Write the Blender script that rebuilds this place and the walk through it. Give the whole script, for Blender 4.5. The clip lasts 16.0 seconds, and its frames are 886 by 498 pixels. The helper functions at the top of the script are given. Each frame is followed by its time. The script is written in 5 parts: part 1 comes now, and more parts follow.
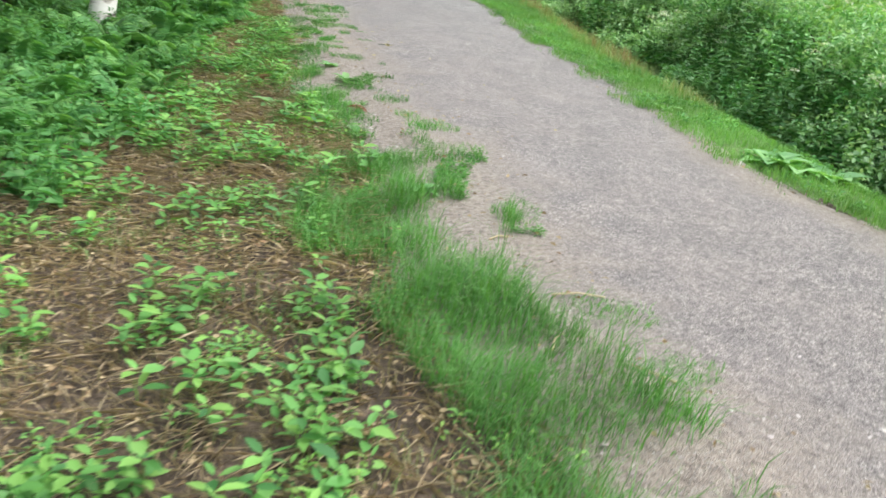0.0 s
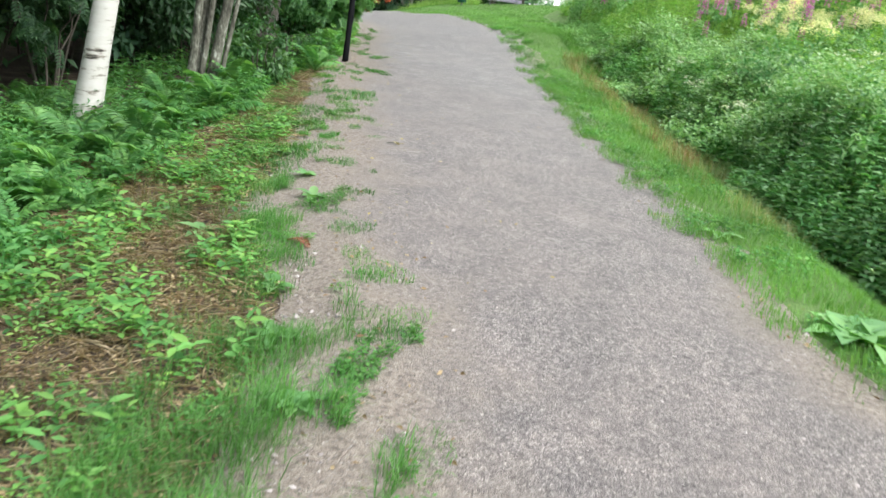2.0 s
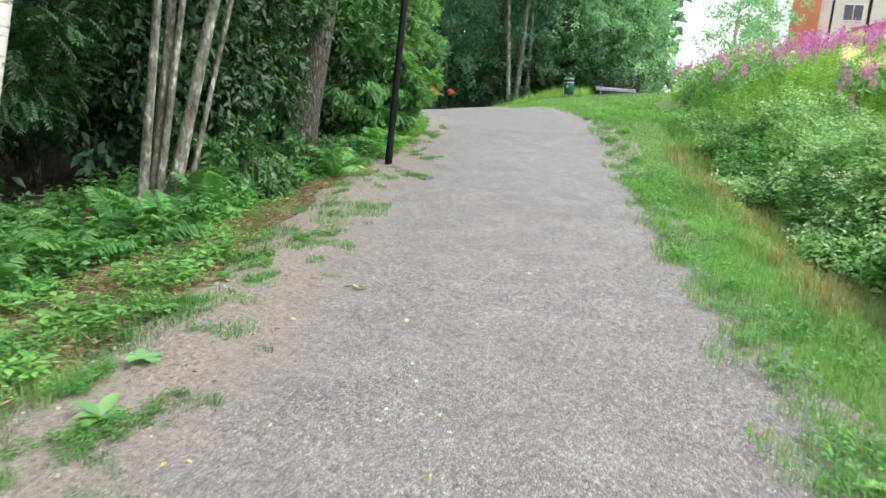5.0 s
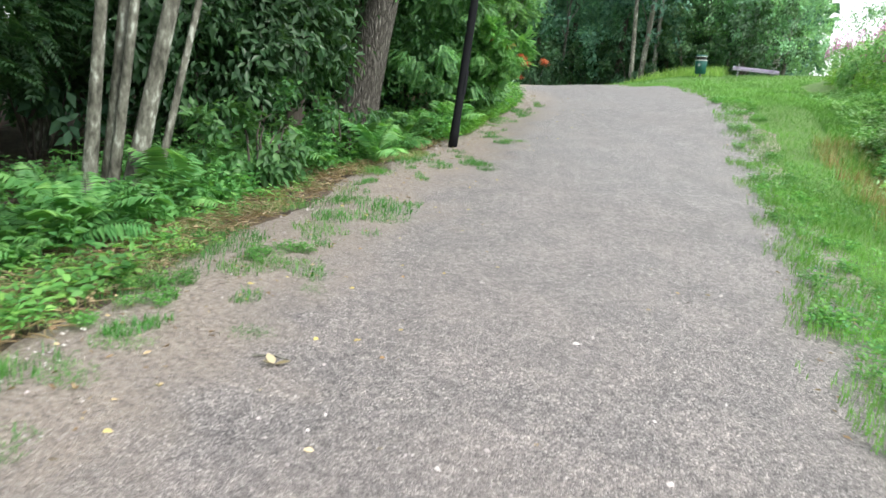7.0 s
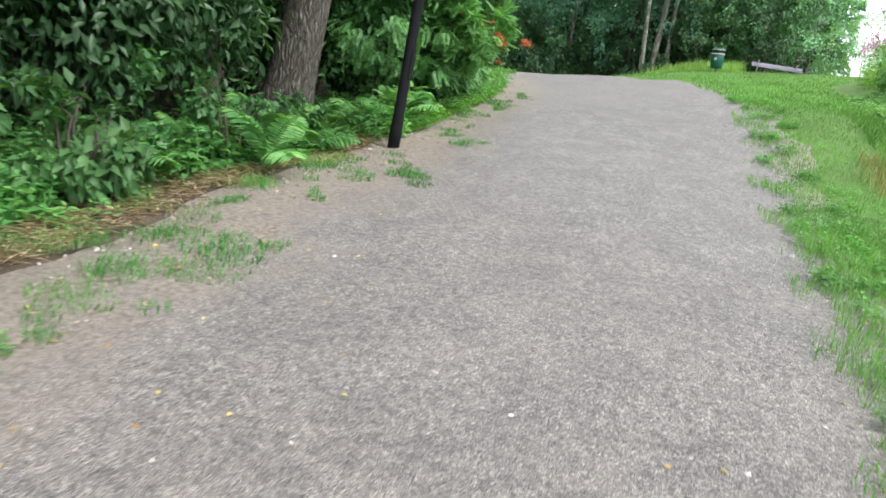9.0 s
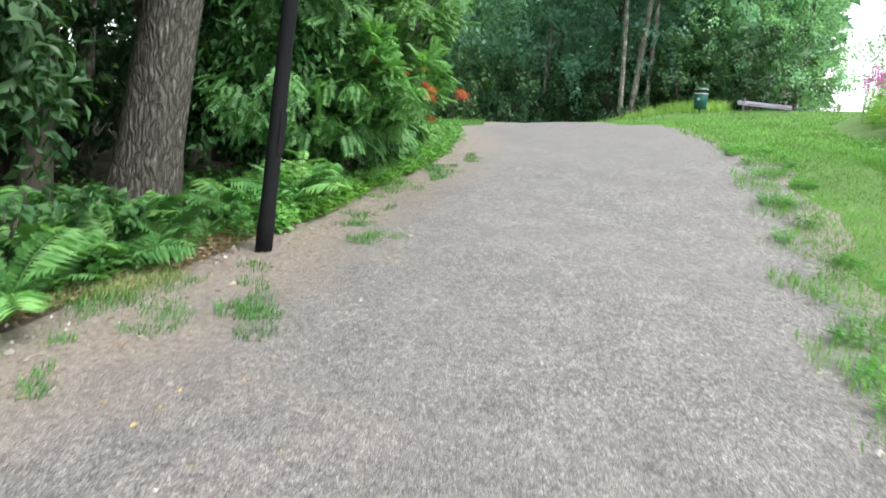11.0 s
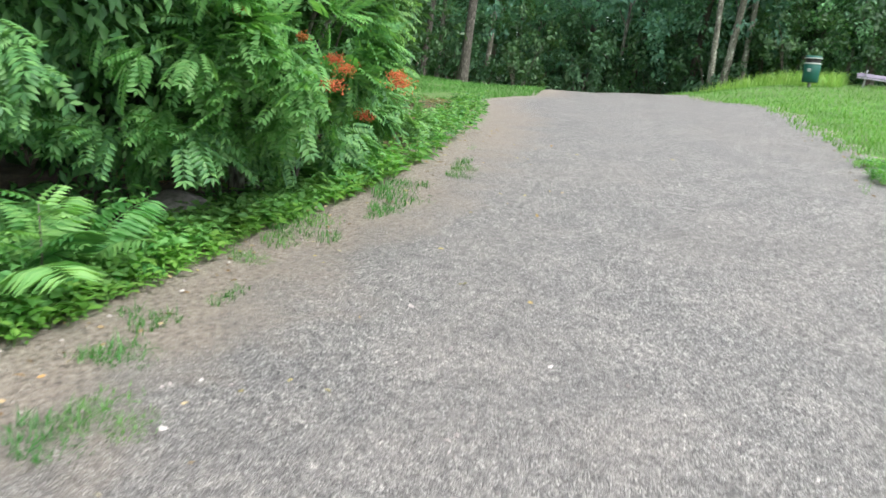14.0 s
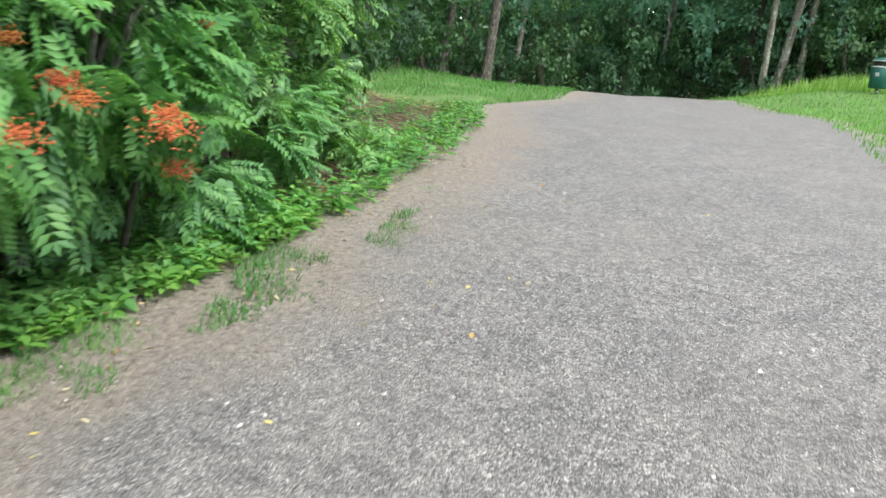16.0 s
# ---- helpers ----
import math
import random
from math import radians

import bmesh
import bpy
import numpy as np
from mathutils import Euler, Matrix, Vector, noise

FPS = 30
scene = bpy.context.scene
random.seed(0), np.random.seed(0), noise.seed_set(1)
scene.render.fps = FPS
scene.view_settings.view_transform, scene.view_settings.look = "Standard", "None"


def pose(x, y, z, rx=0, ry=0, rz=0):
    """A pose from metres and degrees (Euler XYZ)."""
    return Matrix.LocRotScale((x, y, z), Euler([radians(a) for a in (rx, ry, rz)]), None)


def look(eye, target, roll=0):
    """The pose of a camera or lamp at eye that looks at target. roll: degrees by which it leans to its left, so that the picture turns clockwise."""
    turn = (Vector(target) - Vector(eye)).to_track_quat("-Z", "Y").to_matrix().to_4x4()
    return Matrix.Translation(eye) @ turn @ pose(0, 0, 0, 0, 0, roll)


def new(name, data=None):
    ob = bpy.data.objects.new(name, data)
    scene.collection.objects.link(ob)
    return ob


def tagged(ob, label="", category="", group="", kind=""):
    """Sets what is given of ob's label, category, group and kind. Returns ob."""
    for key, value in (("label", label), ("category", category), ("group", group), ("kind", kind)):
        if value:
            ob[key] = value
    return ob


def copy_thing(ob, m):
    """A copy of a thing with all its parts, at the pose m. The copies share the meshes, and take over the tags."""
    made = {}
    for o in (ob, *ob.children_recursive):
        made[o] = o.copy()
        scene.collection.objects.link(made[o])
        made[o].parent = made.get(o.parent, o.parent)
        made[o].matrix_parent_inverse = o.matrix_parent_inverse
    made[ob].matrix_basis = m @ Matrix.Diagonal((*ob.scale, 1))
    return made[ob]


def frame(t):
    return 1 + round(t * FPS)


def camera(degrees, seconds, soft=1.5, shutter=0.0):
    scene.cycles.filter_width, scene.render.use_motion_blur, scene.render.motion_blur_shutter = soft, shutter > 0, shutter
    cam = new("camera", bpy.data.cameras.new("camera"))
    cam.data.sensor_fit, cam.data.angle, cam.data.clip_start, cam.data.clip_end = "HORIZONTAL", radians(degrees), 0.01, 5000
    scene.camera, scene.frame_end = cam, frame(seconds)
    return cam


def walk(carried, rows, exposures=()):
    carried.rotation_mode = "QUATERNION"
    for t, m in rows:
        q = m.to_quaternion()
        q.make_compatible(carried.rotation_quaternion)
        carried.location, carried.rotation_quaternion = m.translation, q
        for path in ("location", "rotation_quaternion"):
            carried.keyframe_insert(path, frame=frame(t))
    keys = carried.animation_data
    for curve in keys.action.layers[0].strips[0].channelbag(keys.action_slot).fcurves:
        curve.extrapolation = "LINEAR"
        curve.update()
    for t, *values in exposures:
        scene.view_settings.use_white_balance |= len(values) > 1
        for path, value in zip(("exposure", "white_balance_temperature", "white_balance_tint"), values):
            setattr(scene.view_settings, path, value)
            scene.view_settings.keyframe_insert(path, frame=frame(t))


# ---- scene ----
cam = camera(60.1, 16.0, soft=1.6, shutter=0.45)
METRES, EYE, TILT, LEAN, TURN = 21.0, 1.5, -20.0, -8.0, 0.0
ROWS = [
    (0.0, 0.0, 0.0, 0.0, -0.0, 0.0, -0.0),
    (0.5, 0.0127, 0.0217, 0.0092, -0.42, -0.14, -2.5),
    (1.0, 0.0262, 0.0404, 0.0216, 4.9, 6.64, 0.29),
    (1.5, 0.041, 0.059, 0.0314, 7.95, 3.61, -0.92),
    (2.0, 0.048, 0.0821, 0.0432, 7.06, 4.39, -2.52),
    (2.5, 0.0562, 0.1055, 0.0518, 20.08, 4.82, -3.31),
    (3.0, 0.066, 0.131, 0.0604, 16.88, 8.57, -3.38),
    (3.5, 0.0744, 0.1575, 0.0684, 16.05, 9.64, -1.96),
    (4.0, 0.0851, 0.1836, 0.077, 16.95, 9.92, -1.82),
    (4.5, 0.0846, 0.2143, 0.0873, 16.37, 10.97, -2.31),
    (7.0, 0.0764, 0.3702, 0.1444, 25.0, 8.32, -8.51),
    (7.5, 0.0748, 0.3998, 0.1562, 27.28, 8.25, -6.5),
    (8.0, 0.0677, 0.4294, 0.1679, 26.42, 8.23, -8.14),
    (10.5, 0.0375, 0.5818, 0.2352, 24.78, 6.26, -11.93),
    (11.0, 0.0302, 0.6097, 0.2501, 24.81, 10.73, -8.46),
    (11.5, 0.0252, 0.6387, 0.2654, 25.73, 11.17, -8.36),
    (12.0, 0.0147, 0.668, 0.2806, 24.76, 10.19, -10.99),
    (12.5, 0.0088, 0.6966, 0.2942, 30.6, 7.43, -9.39),
    (13.0, 0.0006, 0.7262, 0.3077, 27.07, 8.16, -10.73),
    (13.5, -0.005, 0.7541, 0.3213, 27.49, 7.6, -10.76),
    (14.0, -0.011, 0.7808, 0.3365, 30.04, 6.5, -12.29),
    (14.5, -0.0203, 0.807, 0.3505, 28.87, 6.08, -14.47),
    (15.0, -0.0242, 0.8329, 0.3636, 34.26, 4.64, -13.44),
    (15.5, -0.0328, 0.8576, 0.3754, 32.47, 5.94, -15.08),
    (16.0, -0.0408, 0.8821, 0.387, 32.85, 5.27, -14.28),
]
walk(cam, [(t, pose(0, 0, EYE, TILT, LEAN, TURN) @ pose(METRES * x, METRES * y, METRES * z, 90 + pitch, roll, yaw)) for t, x, y, z, yaw, pitch, roll in ROWS],
     exposures=[(0.0, 1.16), (4.5, 1.2), (8.0, 1.27), (10.5, 1.2), (11.0, 1.33), (11.5, 1.3), (13.0, 1.35), (16.0, 1.36)])

# ---- light: an overcast summer day ----
world = bpy.data.worlds.new("overcast_sky")
scene.world = world
world.use_nodes = True
wn = world.node_tree
wn.nodes.clear()
w_out = wn.nodes.new("ShaderNodeOutputWorld")
w_bg = wn.nodes.new("ShaderNodeBackground")
w_sky = wn.nodes.new("ShaderNodeTexSky")
w_sky.sky_type, w_sky.sun_disc = "NISHITA", False
w_sky.sun_elevation, w_sky.sun_rotation = radians(52), radians(75)
w_mix = wn.nodes.new("ShaderNodeMix")
w_mix.data_type = "RGBA"
w_noise = wn.nodes.new("ShaderNodeTexNoise")
w_noise.inputs["Scale"].default_value, w_noise.inputs["Detail"].default_value = 3.0, 6.0
w_map = wn.nodes.new("ShaderNodeMapRange")
w_map.inputs["From Min"].default_value, w_map.inputs["From Max"].default_value = 0.3, 0.6
w_map.inputs["To Min"].default_value, w_map.inputs["To Max"].default_value = 0.62, 0.95
w_tc = wn.nodes.new("ShaderNodeTexCoord")
wn.links.new(w_tc.outputs["Generated"], w_noise.inputs["Vector"])
wn.links.new(w_noise.outputs["Fac"], w_map.inputs["Value"])
wn.links.new(w_map.outputs["Result"], w_mix.inputs["Factor"])
wn.links.new(w_sky.outputs["Color"], w_mix.inputs["A"])
w_mix.inputs["B"].default_value = (9.0, 9.3, 9.6, 1)
wn.links.new(w_mix.outputs["Result"], w_bg.inputs["Color"])
w_bg.inputs["Strength"].default_value = 0.1
wn.links.new(w_bg.outputs["Background"], w_out.inputs["Surface"])
sun_data = bpy.data.lights.new("sun", "SUN")
sun_data.energy, sun_data.angle, sun_data.color = 1.9, radians(16), (1.0, 0.96, 0.9)
sun_ob = new("sun", sun_data)
sun_ob.matrix_world = look((30, 8, 40), (0, 14, 0))

# ---- materials ----
rng = np.random.default_rng(7)


def nodes_of(name):
    m = bpy.data.materials.new(name)
    m.use_nodes = True
    return m, m.node_tree.nodes, m.node_tree.links, m.node_tree.nodes["Principled BSDF"]


def ramp(nt, stops):
    r = nt.new("ShaderNodeValToRGB")
    els = r.color_ramp.elements
    while len(els) < len(stops):
        els.new(0.5)
    for e, (p, c) in zip(els, stops):
        e.position, e.color = p, (*c, 1)
    return r


def foliage(name, colours, rough=0.5, through_light=0.35, gain=1.0, green=True):
    """Leaves: each one has its own tone, and lets some light pass."""
    tr, tb = (0.88, 1.12) if green else (1.0, 1.0)
    colours = [(r * gain * tr, g * gain, b * gain * tb) for r, g, b in colours]
    m, nt, ln, b = nodes_of(name)
    geo = nt.new("ShaderNodeNewGeometry")
    n = len(colours)
    r = ramp(nt, [(i / max(1, n - 1), c) for i, c in enumerate(colours)])
    ln.new(geo.outputs["Random Per Island"], r.inputs["Fac"])
    big = nt.new("ShaderNodeTexNoise")
    big.inputs["Scale"].default_value, big.inputs["Detail"].default_value = 0.9, 2
    hsv = nt.new("ShaderNodeHueSaturation")
    mr = nt.new("ShaderNodeMapRange")
    mr.inputs["From Min"].default_value, mr.inputs["From Max"].default_value = 0.3, 0.7
    mr.inputs["To Min"].default_value, mr.inputs["To Max"].default_value = 0.75, 1.25
    ln.new(geo.outputs["Position"], big.inputs["Vector"])
    ln.new(big.outputs["Fac"], mr.inputs["Value"])
    info = nt.new("ShaderNodeObjectInfo")
    own = nt.new("ShaderNodeMapRange")
    own.inputs["To Min"].default_value, own.inputs["To Max"].default_value = 0.8, 1.18
    tone = nt.new("ShaderNodeMath")
    tone.operation = "MULTIPLY"
    ln.new(info.outputs["Random"], own.inputs["Value"])
    ln.new(own.outputs["Result"], tone.inputs[0])
    ln.new(mr.outputs["Result"], tone.inputs[1])
    ln.new(tone.outputs["Value"], hsv.inputs["Value"])
    tint = nt.new("ShaderNodeMapRange")
    tint.inputs["To Min"].default_value, tint.inputs["To Max"].default_value = 0.515, 0.485
    ln.new(info.outputs["Random"], tint.inputs["Value"])
    ln.new(tint.outputs["Result"], hsv.inputs["Hue"])
    ln.new(r.outputs["Color"], hsv.inputs["Color"])
    ln.new(hsv.outputs["Color"], b.inputs["Base Color"])
    b.inputs["Roughness"].default_value = rough
    b.inputs["Specular IOR Level"].default_value = 0.35
    t = nt.new("ShaderNodeBsdfTranslucent")
    warm = nt.new("ShaderNodeMix")
    warm.data_type, warm.blend_type = "RGBA", "MULTIPLY"
    warm.inputs["Factor"].default_value = 1.0
    warm.inputs["B"].default_value = (1.5, 1.6, 0.7, 1)
    ln.new(hsv.outputs["Color"], warm.inputs["A"])
    ln.new(warm.outputs["Result"], t.inputs["Color"])
    mix = nt.new("ShaderNodeMixShader")
    mix.inputs["Fac"].default_value = through_light
    ln.new(b.outputs["BSDF"], mix.inputs[1])
    ln.new(t.outputs["BSDF"], mix.inputs[2])
    ln.new(mix.outputs["Shader"], nt["Material Output"].inputs["Surface"])
    return m


def rough_surface(name, stops, scale, detail_scale, bump=0.3, rough=0.85, stretch=(1, 1, 1), metal=0.0, height=0.01):
    """Two scales of noise for the colour, with fine relief."""
    m, nt, ln, b = nodes_of(name)
    tc = nt.new("ShaderNodeTexCoord")
    mp = nt.new("ShaderNodeMapping")
    mp.inputs["Scale"].default_value = stretch
    ln.new(tc.outputs["Object"], mp.inputs["Vector"])
    a = nt.new("ShaderNodeTexNoise")
    a.inputs["Scale"].default_value, a.inputs["Detail"].default_value = scale, 4
    d = nt.new("ShaderNodeTexNoise")
    d.inputs["Scale"].default_value, d.inputs["Detail"].default_value = detail_scale, 6
    for n in (a, d):
        ln.new(mp.outputs["Vector"], n.inputs["Vector"])
    mx = nt.new("ShaderNodeMath")
    mx.operation = "MULTIPLY_ADD"
    mx.inputs[1].default_value = 0.5
    hl = nt.new("ShaderNodeMath")
    hl.operation = "MULTIPLY"
    hl.inputs[1].default_value = 0.5
    ln.new(a.outputs["Fac"], hl.inputs[0])
    ln.new(d.outputs["Fac"], mx.inputs[0])
    ln.new(hl.outputs["Value"], mx.inputs[2])
    r = ramp(nt, stops)
    ln.new(mx.outputs["Value"], r.inputs["Fac"])
    ln.new(r.outputs["Color"], b.inputs["Base Color"])
    bp = nt.new("ShaderNodeBump")
    bp.inputs["Strength"].default_value, bp.inputs["Distance"].default_value = bump, height
    ln.new(d.outputs["Fac"], bp.inputs["Height"])
    ln.new(bp.outputs["Normal"], b.inputs["Normal"])
    b.inputs["Roughness"].default_value, b.inputs["Metallic"].default_value = rough, metal
    return m


def gravel_material():
    """Crushed stone with dark gaps and pale chips, pinker down the slope and greyer up it, thinning out into sandy soil at the margins (uv: metres from the edge, metres along)."""
    m, nt, ln, b = nodes_of("gravel")
    tc = nt.new("ShaderNodeTexCoord")
    uv = nt.new("ShaderNodeUVMap")
    sep = nt.new("ShaderNodeSeparateXYZ")
    ln.new(uv.outputs["UV"], sep.inputs["Vector"])

    def noise_of(scale, detail=4.0):
        n = nt.new("ShaderNodeTexNoise")
        n.inputs["Scale"].default_value, n.inputs["Detail"].default_value = scale, detail
        ln.new(tc.outputs["Object"], n.inputs["Vector"])
        return n.outputs["Fac"]

    def cells(scale):
        v = nt.new("ShaderNodeTexVoronoi")
        v.inputs["Scale"].default_value = scale
        ln.new(tc.outputs["Object"], v.inputs["Vector"])
        c = nt.new("ShaderNodeSeparateColor")
        ln.new(v.outputs["Color"], c.inputs["Color"])
        return v, c

    def blend(kind, fac, a, c):
        x = nt.new("ShaderNodeMix")
        x.data_type, x.blend_type = "RGBA", kind
        if isinstance(fac, float):
            x.inputs["Factor"].default_value = fac
        else:
            ln.new(fac, x.inputs["Factor"])
        for end, name in ((a, "A"), (c, "B")):
            if isinstance(end, tuple):
                x.inputs[name].default_value = (*end, 1)
            else:
                ln.new(end, x.inputs[name])
        return x.outputs["Result"]

    def toned(fac, stops):
        r = ramp(nt, stops)
        ln.new(fac, r.inputs["Fac"])
        return r.outputs["Color"]

    def span(fac, a, c, lo=0.0, hi=1.0):
        r = nt.new("ShaderNodeMapRange")
        for name, value in (("From Min", a), ("From Max", c), ("To Min", lo), ("To Max", hi)):
            r.inputs[name].default_value = value
        ln.new(fac, r.inputs["Value"])
        return r.outputs["Result"]

    def times(a, c, op="MULTIPLY"):
        x = nt.new("ShaderNodeMath")
        x.operation = op
        for k, end in enumerate((a, c)):
            if isinstance(end, float):
                x.inputs[k].default_value = end
            else:
                ln.new(end, x.inputs[k])
        return x.outputs["Value"]

    v1, c1 = cells(155)
    v2, c2 = cells(66)
    fine = toned(c1.outputs["Red"], [(0.0, (0.055, 0.055, 0.056)), (0.2, (0.138, 0.134, 0.132)), (0.55, (0.248, 0.238, 0.233)), (0.82, (0.372, 0.356, 0.348)), (0.94, (0.54, 0.522, 0.51)), (1.0, (0.78, 0.76, 0.74))])
    coarse = toned(c2.outputs["Red"], [(0.0, (0.1, 0.1, 0.105)), (0.3, (0.2, 0.197, 0.197)), (0.7, (0.33, 0.317, 0.31)), (1.0, (0.56, 0.54, 0.52))])
    # only some of the large cells are stones, and only their hearts
    heart = times(span(c2.outputs["Green"], 0.66, 0.7), span(v2.outputs["Distance"], 0.5, 0.38))
    worn = span(noise_of(0.75, 5), 0.42, 0.62)
    grain = blend("MIX", times(heart, span(worn, 0, 1, 1.0, 0.35)), fine, coarse)
    # worn-in places where fine pinkish dust fills the gaps
    dust = toned(noise_of(60, 6), [(0.3, (0.19, 0.175, 0.166)), (0.5, (0.28, 0.261, 0.249)), (0.7, (0.375, 0.352, 0.337))])
    grain = blend("MIX", times(worn, 0.32), grain, dust)
    grain = blend("MULTIPLY", 1.0, grain, toned(noise_of(2.4, 8), [(0.36, (0.91, 0.91, 0.915)), (0.5, (1.0, 0.995, 0.99)), (0.63, (1.1, 1.085, 1.075))]))
    grain = blend("MULTIPLY", 1.0, grain, toned(noise_of(19, 6), [(0.33, (0.74, 0.74, 0.75)), (0.49, (1.0, 1.0, 1.0)), (0.66, (1.2, 1.185, 1.17))]))
    up = span(times(sep.outputs["Y"], times(noise_of(0.35, 3), 9.0), "ADD"), 14.0, 25.0)
    grain = blend("MULTIPLY", 1.0, grain, blend("MIX", up, (1.05, 0.99, 0.98), (0.98, 0.98, 0.99)))
    sand = toned(noise_of(28, 8), [(0.3, (0.17, 0.14, 0.118)), (0.46, (0.33, 0.278, 0.237)), (0.62, (0.415, 0.354, 0.304)), (0.75, (0.53, 0.463, 0.41))])
    sand = blend("MIX", times(span(c1.outputs["Green"], 0.78, 0.84), 0.6), sand, fine)
    edge = times(times(noise_of(2.3, 6), 1.5), sep.outputs["X"], "ADD")
    col = blend("MIX", span(edge, 1.5, 2.25), sand, grain)
    ln.new(col, b.inputs["Base Color"])
    bp = nt.new("ShaderNodeBump")
    bp.inputs["Strength"].default_value, bp.inputs["Distance"].default_value = 1.0, 0.012
    ln.new(times(v1.outputs["Distance"], times(heart, 0.6), "SUBTRACT"), bp.inputs["Height"])
    bp.invert = True
    ln.new(bp.outputs["Normal"], b.inputs["Normal"])
    b.inputs["Roughness"].default_value = 0.56
    return m


def plain(name, colour, rough=0.6, metal=0.0, grain=40.0, spread=0.18):
    lo, hi = [tuple(c * k for c in colour) for k in (1 - spread, 1 + spread)]
    return rough_surface(name, [(0.3, lo), (0.7, hi)], 3.0, grain, 0.12, rough, metal=metal, height=0.002)


def bark_birch():
    m, nt, ln, b = nodes_of("birch_bark")
    tc = nt.new("ShaderNodeTexCoord")
    mp = nt.new("ShaderNodeMapping")
    mp.inputs["Scale"].default_value = (2.4, 2.4, 11.0)
    ln.new(tc.outputs["Object"], mp.inputs["Vector"])
    n = nt.new("ShaderNodeTexNoise")
    n.inputs["Scale"].default_value, n.inputs["Detail"].default_value, n.inputs["Roughness"].default_value = 1.3, 6, 0.6
    ln.new(mp.outputs["Vector"], n.inputs["Vector"])
    r = ramp(nt, [(0.33, (0.05, 0.045, 0.04)), (0.39, (0.33, 0.3, 0.26)), (0.44, (0.64, 0.62, 0.585)), (0.8, (0.76, 0.75, 0.73))])
    ln.new(n.outputs["Fac"], r.inputs["Fac"])
    ln.new(r.outputs["Color"], b.inputs["Base Color"])
    bp = nt.new("ShaderNodeBump")
    bp.inputs["Strength"].default_value, bp.inputs["Distance"].default_value = 0.4, 0.01
    ln.new(n.outputs["Fac"], bp.inputs["Height"])
    ln.new(bp.outputs["Normal"], b.inputs["Normal"])
    b.inputs["Roughness"].default_value = 0.7
    return m


def bark_plates():
    """Old bark: upright grey plates parted by dark furrows, with pale lichen."""
    m, nt, ln, b = nodes_of("furrowed_bark")
    tc = nt.new("ShaderNodeTexCoord")
    n = nt.new("ShaderNodeTexNoise")
    n.inputs["Scale"].default_value, n.inputs["Detail"].default_value = 5.0, 5
    ln.new(tc.outputs["Object"], n.inputs["Vector"])
    bend = nt.new("ShaderNodeVectorMath")
    bend.operation = "MULTIPLY_ADD"
    bend.inputs[1].default_value = (0.11, 0.11, 0.25)
    ln.new(n.outputs["Color"], bend.inputs[0])
    ln.new(tc.outputs["Object"], bend.inputs[2])
    mp = nt.new("ShaderNodeMapping")
    mp.inputs["Scale"].default_value = (19, 19, 4.0)
    ln.new(bend.outputs["Vector"], mp.inputs["Vector"])
    v = nt.new("ShaderNodeTexVoronoi")
    v.feature = "DISTANCE_TO_EDGE"
    v.inputs["Scale"].default_value = 1.0
    ln.new(mp.outputs["Vector"], v.inputs["Vector"])
    plate = ramp(nt, [(0.0, (0.04, 0.036, 0.031)), (0.08, (0.085, 0.078, 0.068)), (0.25, (0.125, 0.116, 0.102)), (0.5, (0.155, 0.147, 0.132))])
    ln.new(v.outputs["Distance"], plate.inputs["Fac"])
    fine = nt.new("ShaderNodeTexNoise")
    fine.inputs["Scale"].default_value, fine.inputs["Detail"].default_value = 26, 6
    ln.new(mp.outputs["Vector"], fine.inputs["Vector"])
    fine.inputs["Scale"].default_value = 2.2
    lichen = ramp(nt, [(0.35, (0.6, 0.58, 0.56)), (0.5, (1.0, 1.0, 1.0)), (0.6, (1.25, 1.25, 1.24)), (0.67, (2.3, 2.4, 2.36))])
    ln.new(fine.outputs["Fac"], lichen.inputs["Fac"])
    mul = nt.new("ShaderNodeMix")
    mul.data_type, mul.blend_type = "RGBA", "MULTIPLY"
    mul.inputs["Factor"].default_value = 1.0
    ln.new(plate.outputs["Color"], mul.inputs["A"])
    ln.new(lichen.outputs["Color"], mul.inputs["B"])
    ln.new(mul.outputs["Result"], b.inputs["Base Color"])
    add = nt.new("ShaderNodeMath")
    add.operation = "MULTIPLY_ADD"
    add.inputs[1].default_value = 0.35
    ln.new(fine.outputs["Fac"], add.inputs[0])
    ln.new(v.outputs["Distance"], add.inputs[2])
    bp = nt.new("ShaderNodeBump")
    bp.inputs["Strength"].default_value, bp.inputs["Distance"].default_value = 1.0, 0.04
    ln.new(add.outputs["Value"], bp.inputs["Height"])
    ln.new(bp.outputs["Normal"], b.inputs["Normal"])
    b.inputs["Roughness"].default_value = 0.95
    return m


M_GRAVEL = gravel_material()
M_STONE = foliage("loose_stones", [(0.14, 0.13, 0.13), (0.3, 0.27, 0.26), (0.4, 0.36, 0.35), (0.55, 0.52, 0.5)], 0.8, 0.0, green=False)
M_SOIL = rough_surface("soil_with_litter", [(0.3, (0.028, 0.021, 0.016)), (0.45, (0.062, 0.046, 0.034)), (0.58, (0.125, 0.094, 0.068)), (0.75, (0.26, 0.2, 0.14))], 3.0, 34, 1.0, 0.95, height=0.03)
M_LITTER = foliage("dry_litter", [(0.12, 0.075, 0.04), (0.24, 0.17, 0.1), (0.38, 0.3, 0.19), (0.17, 0.1, 0.055)], 0.8, 0.15, gain=1.3, green=False)
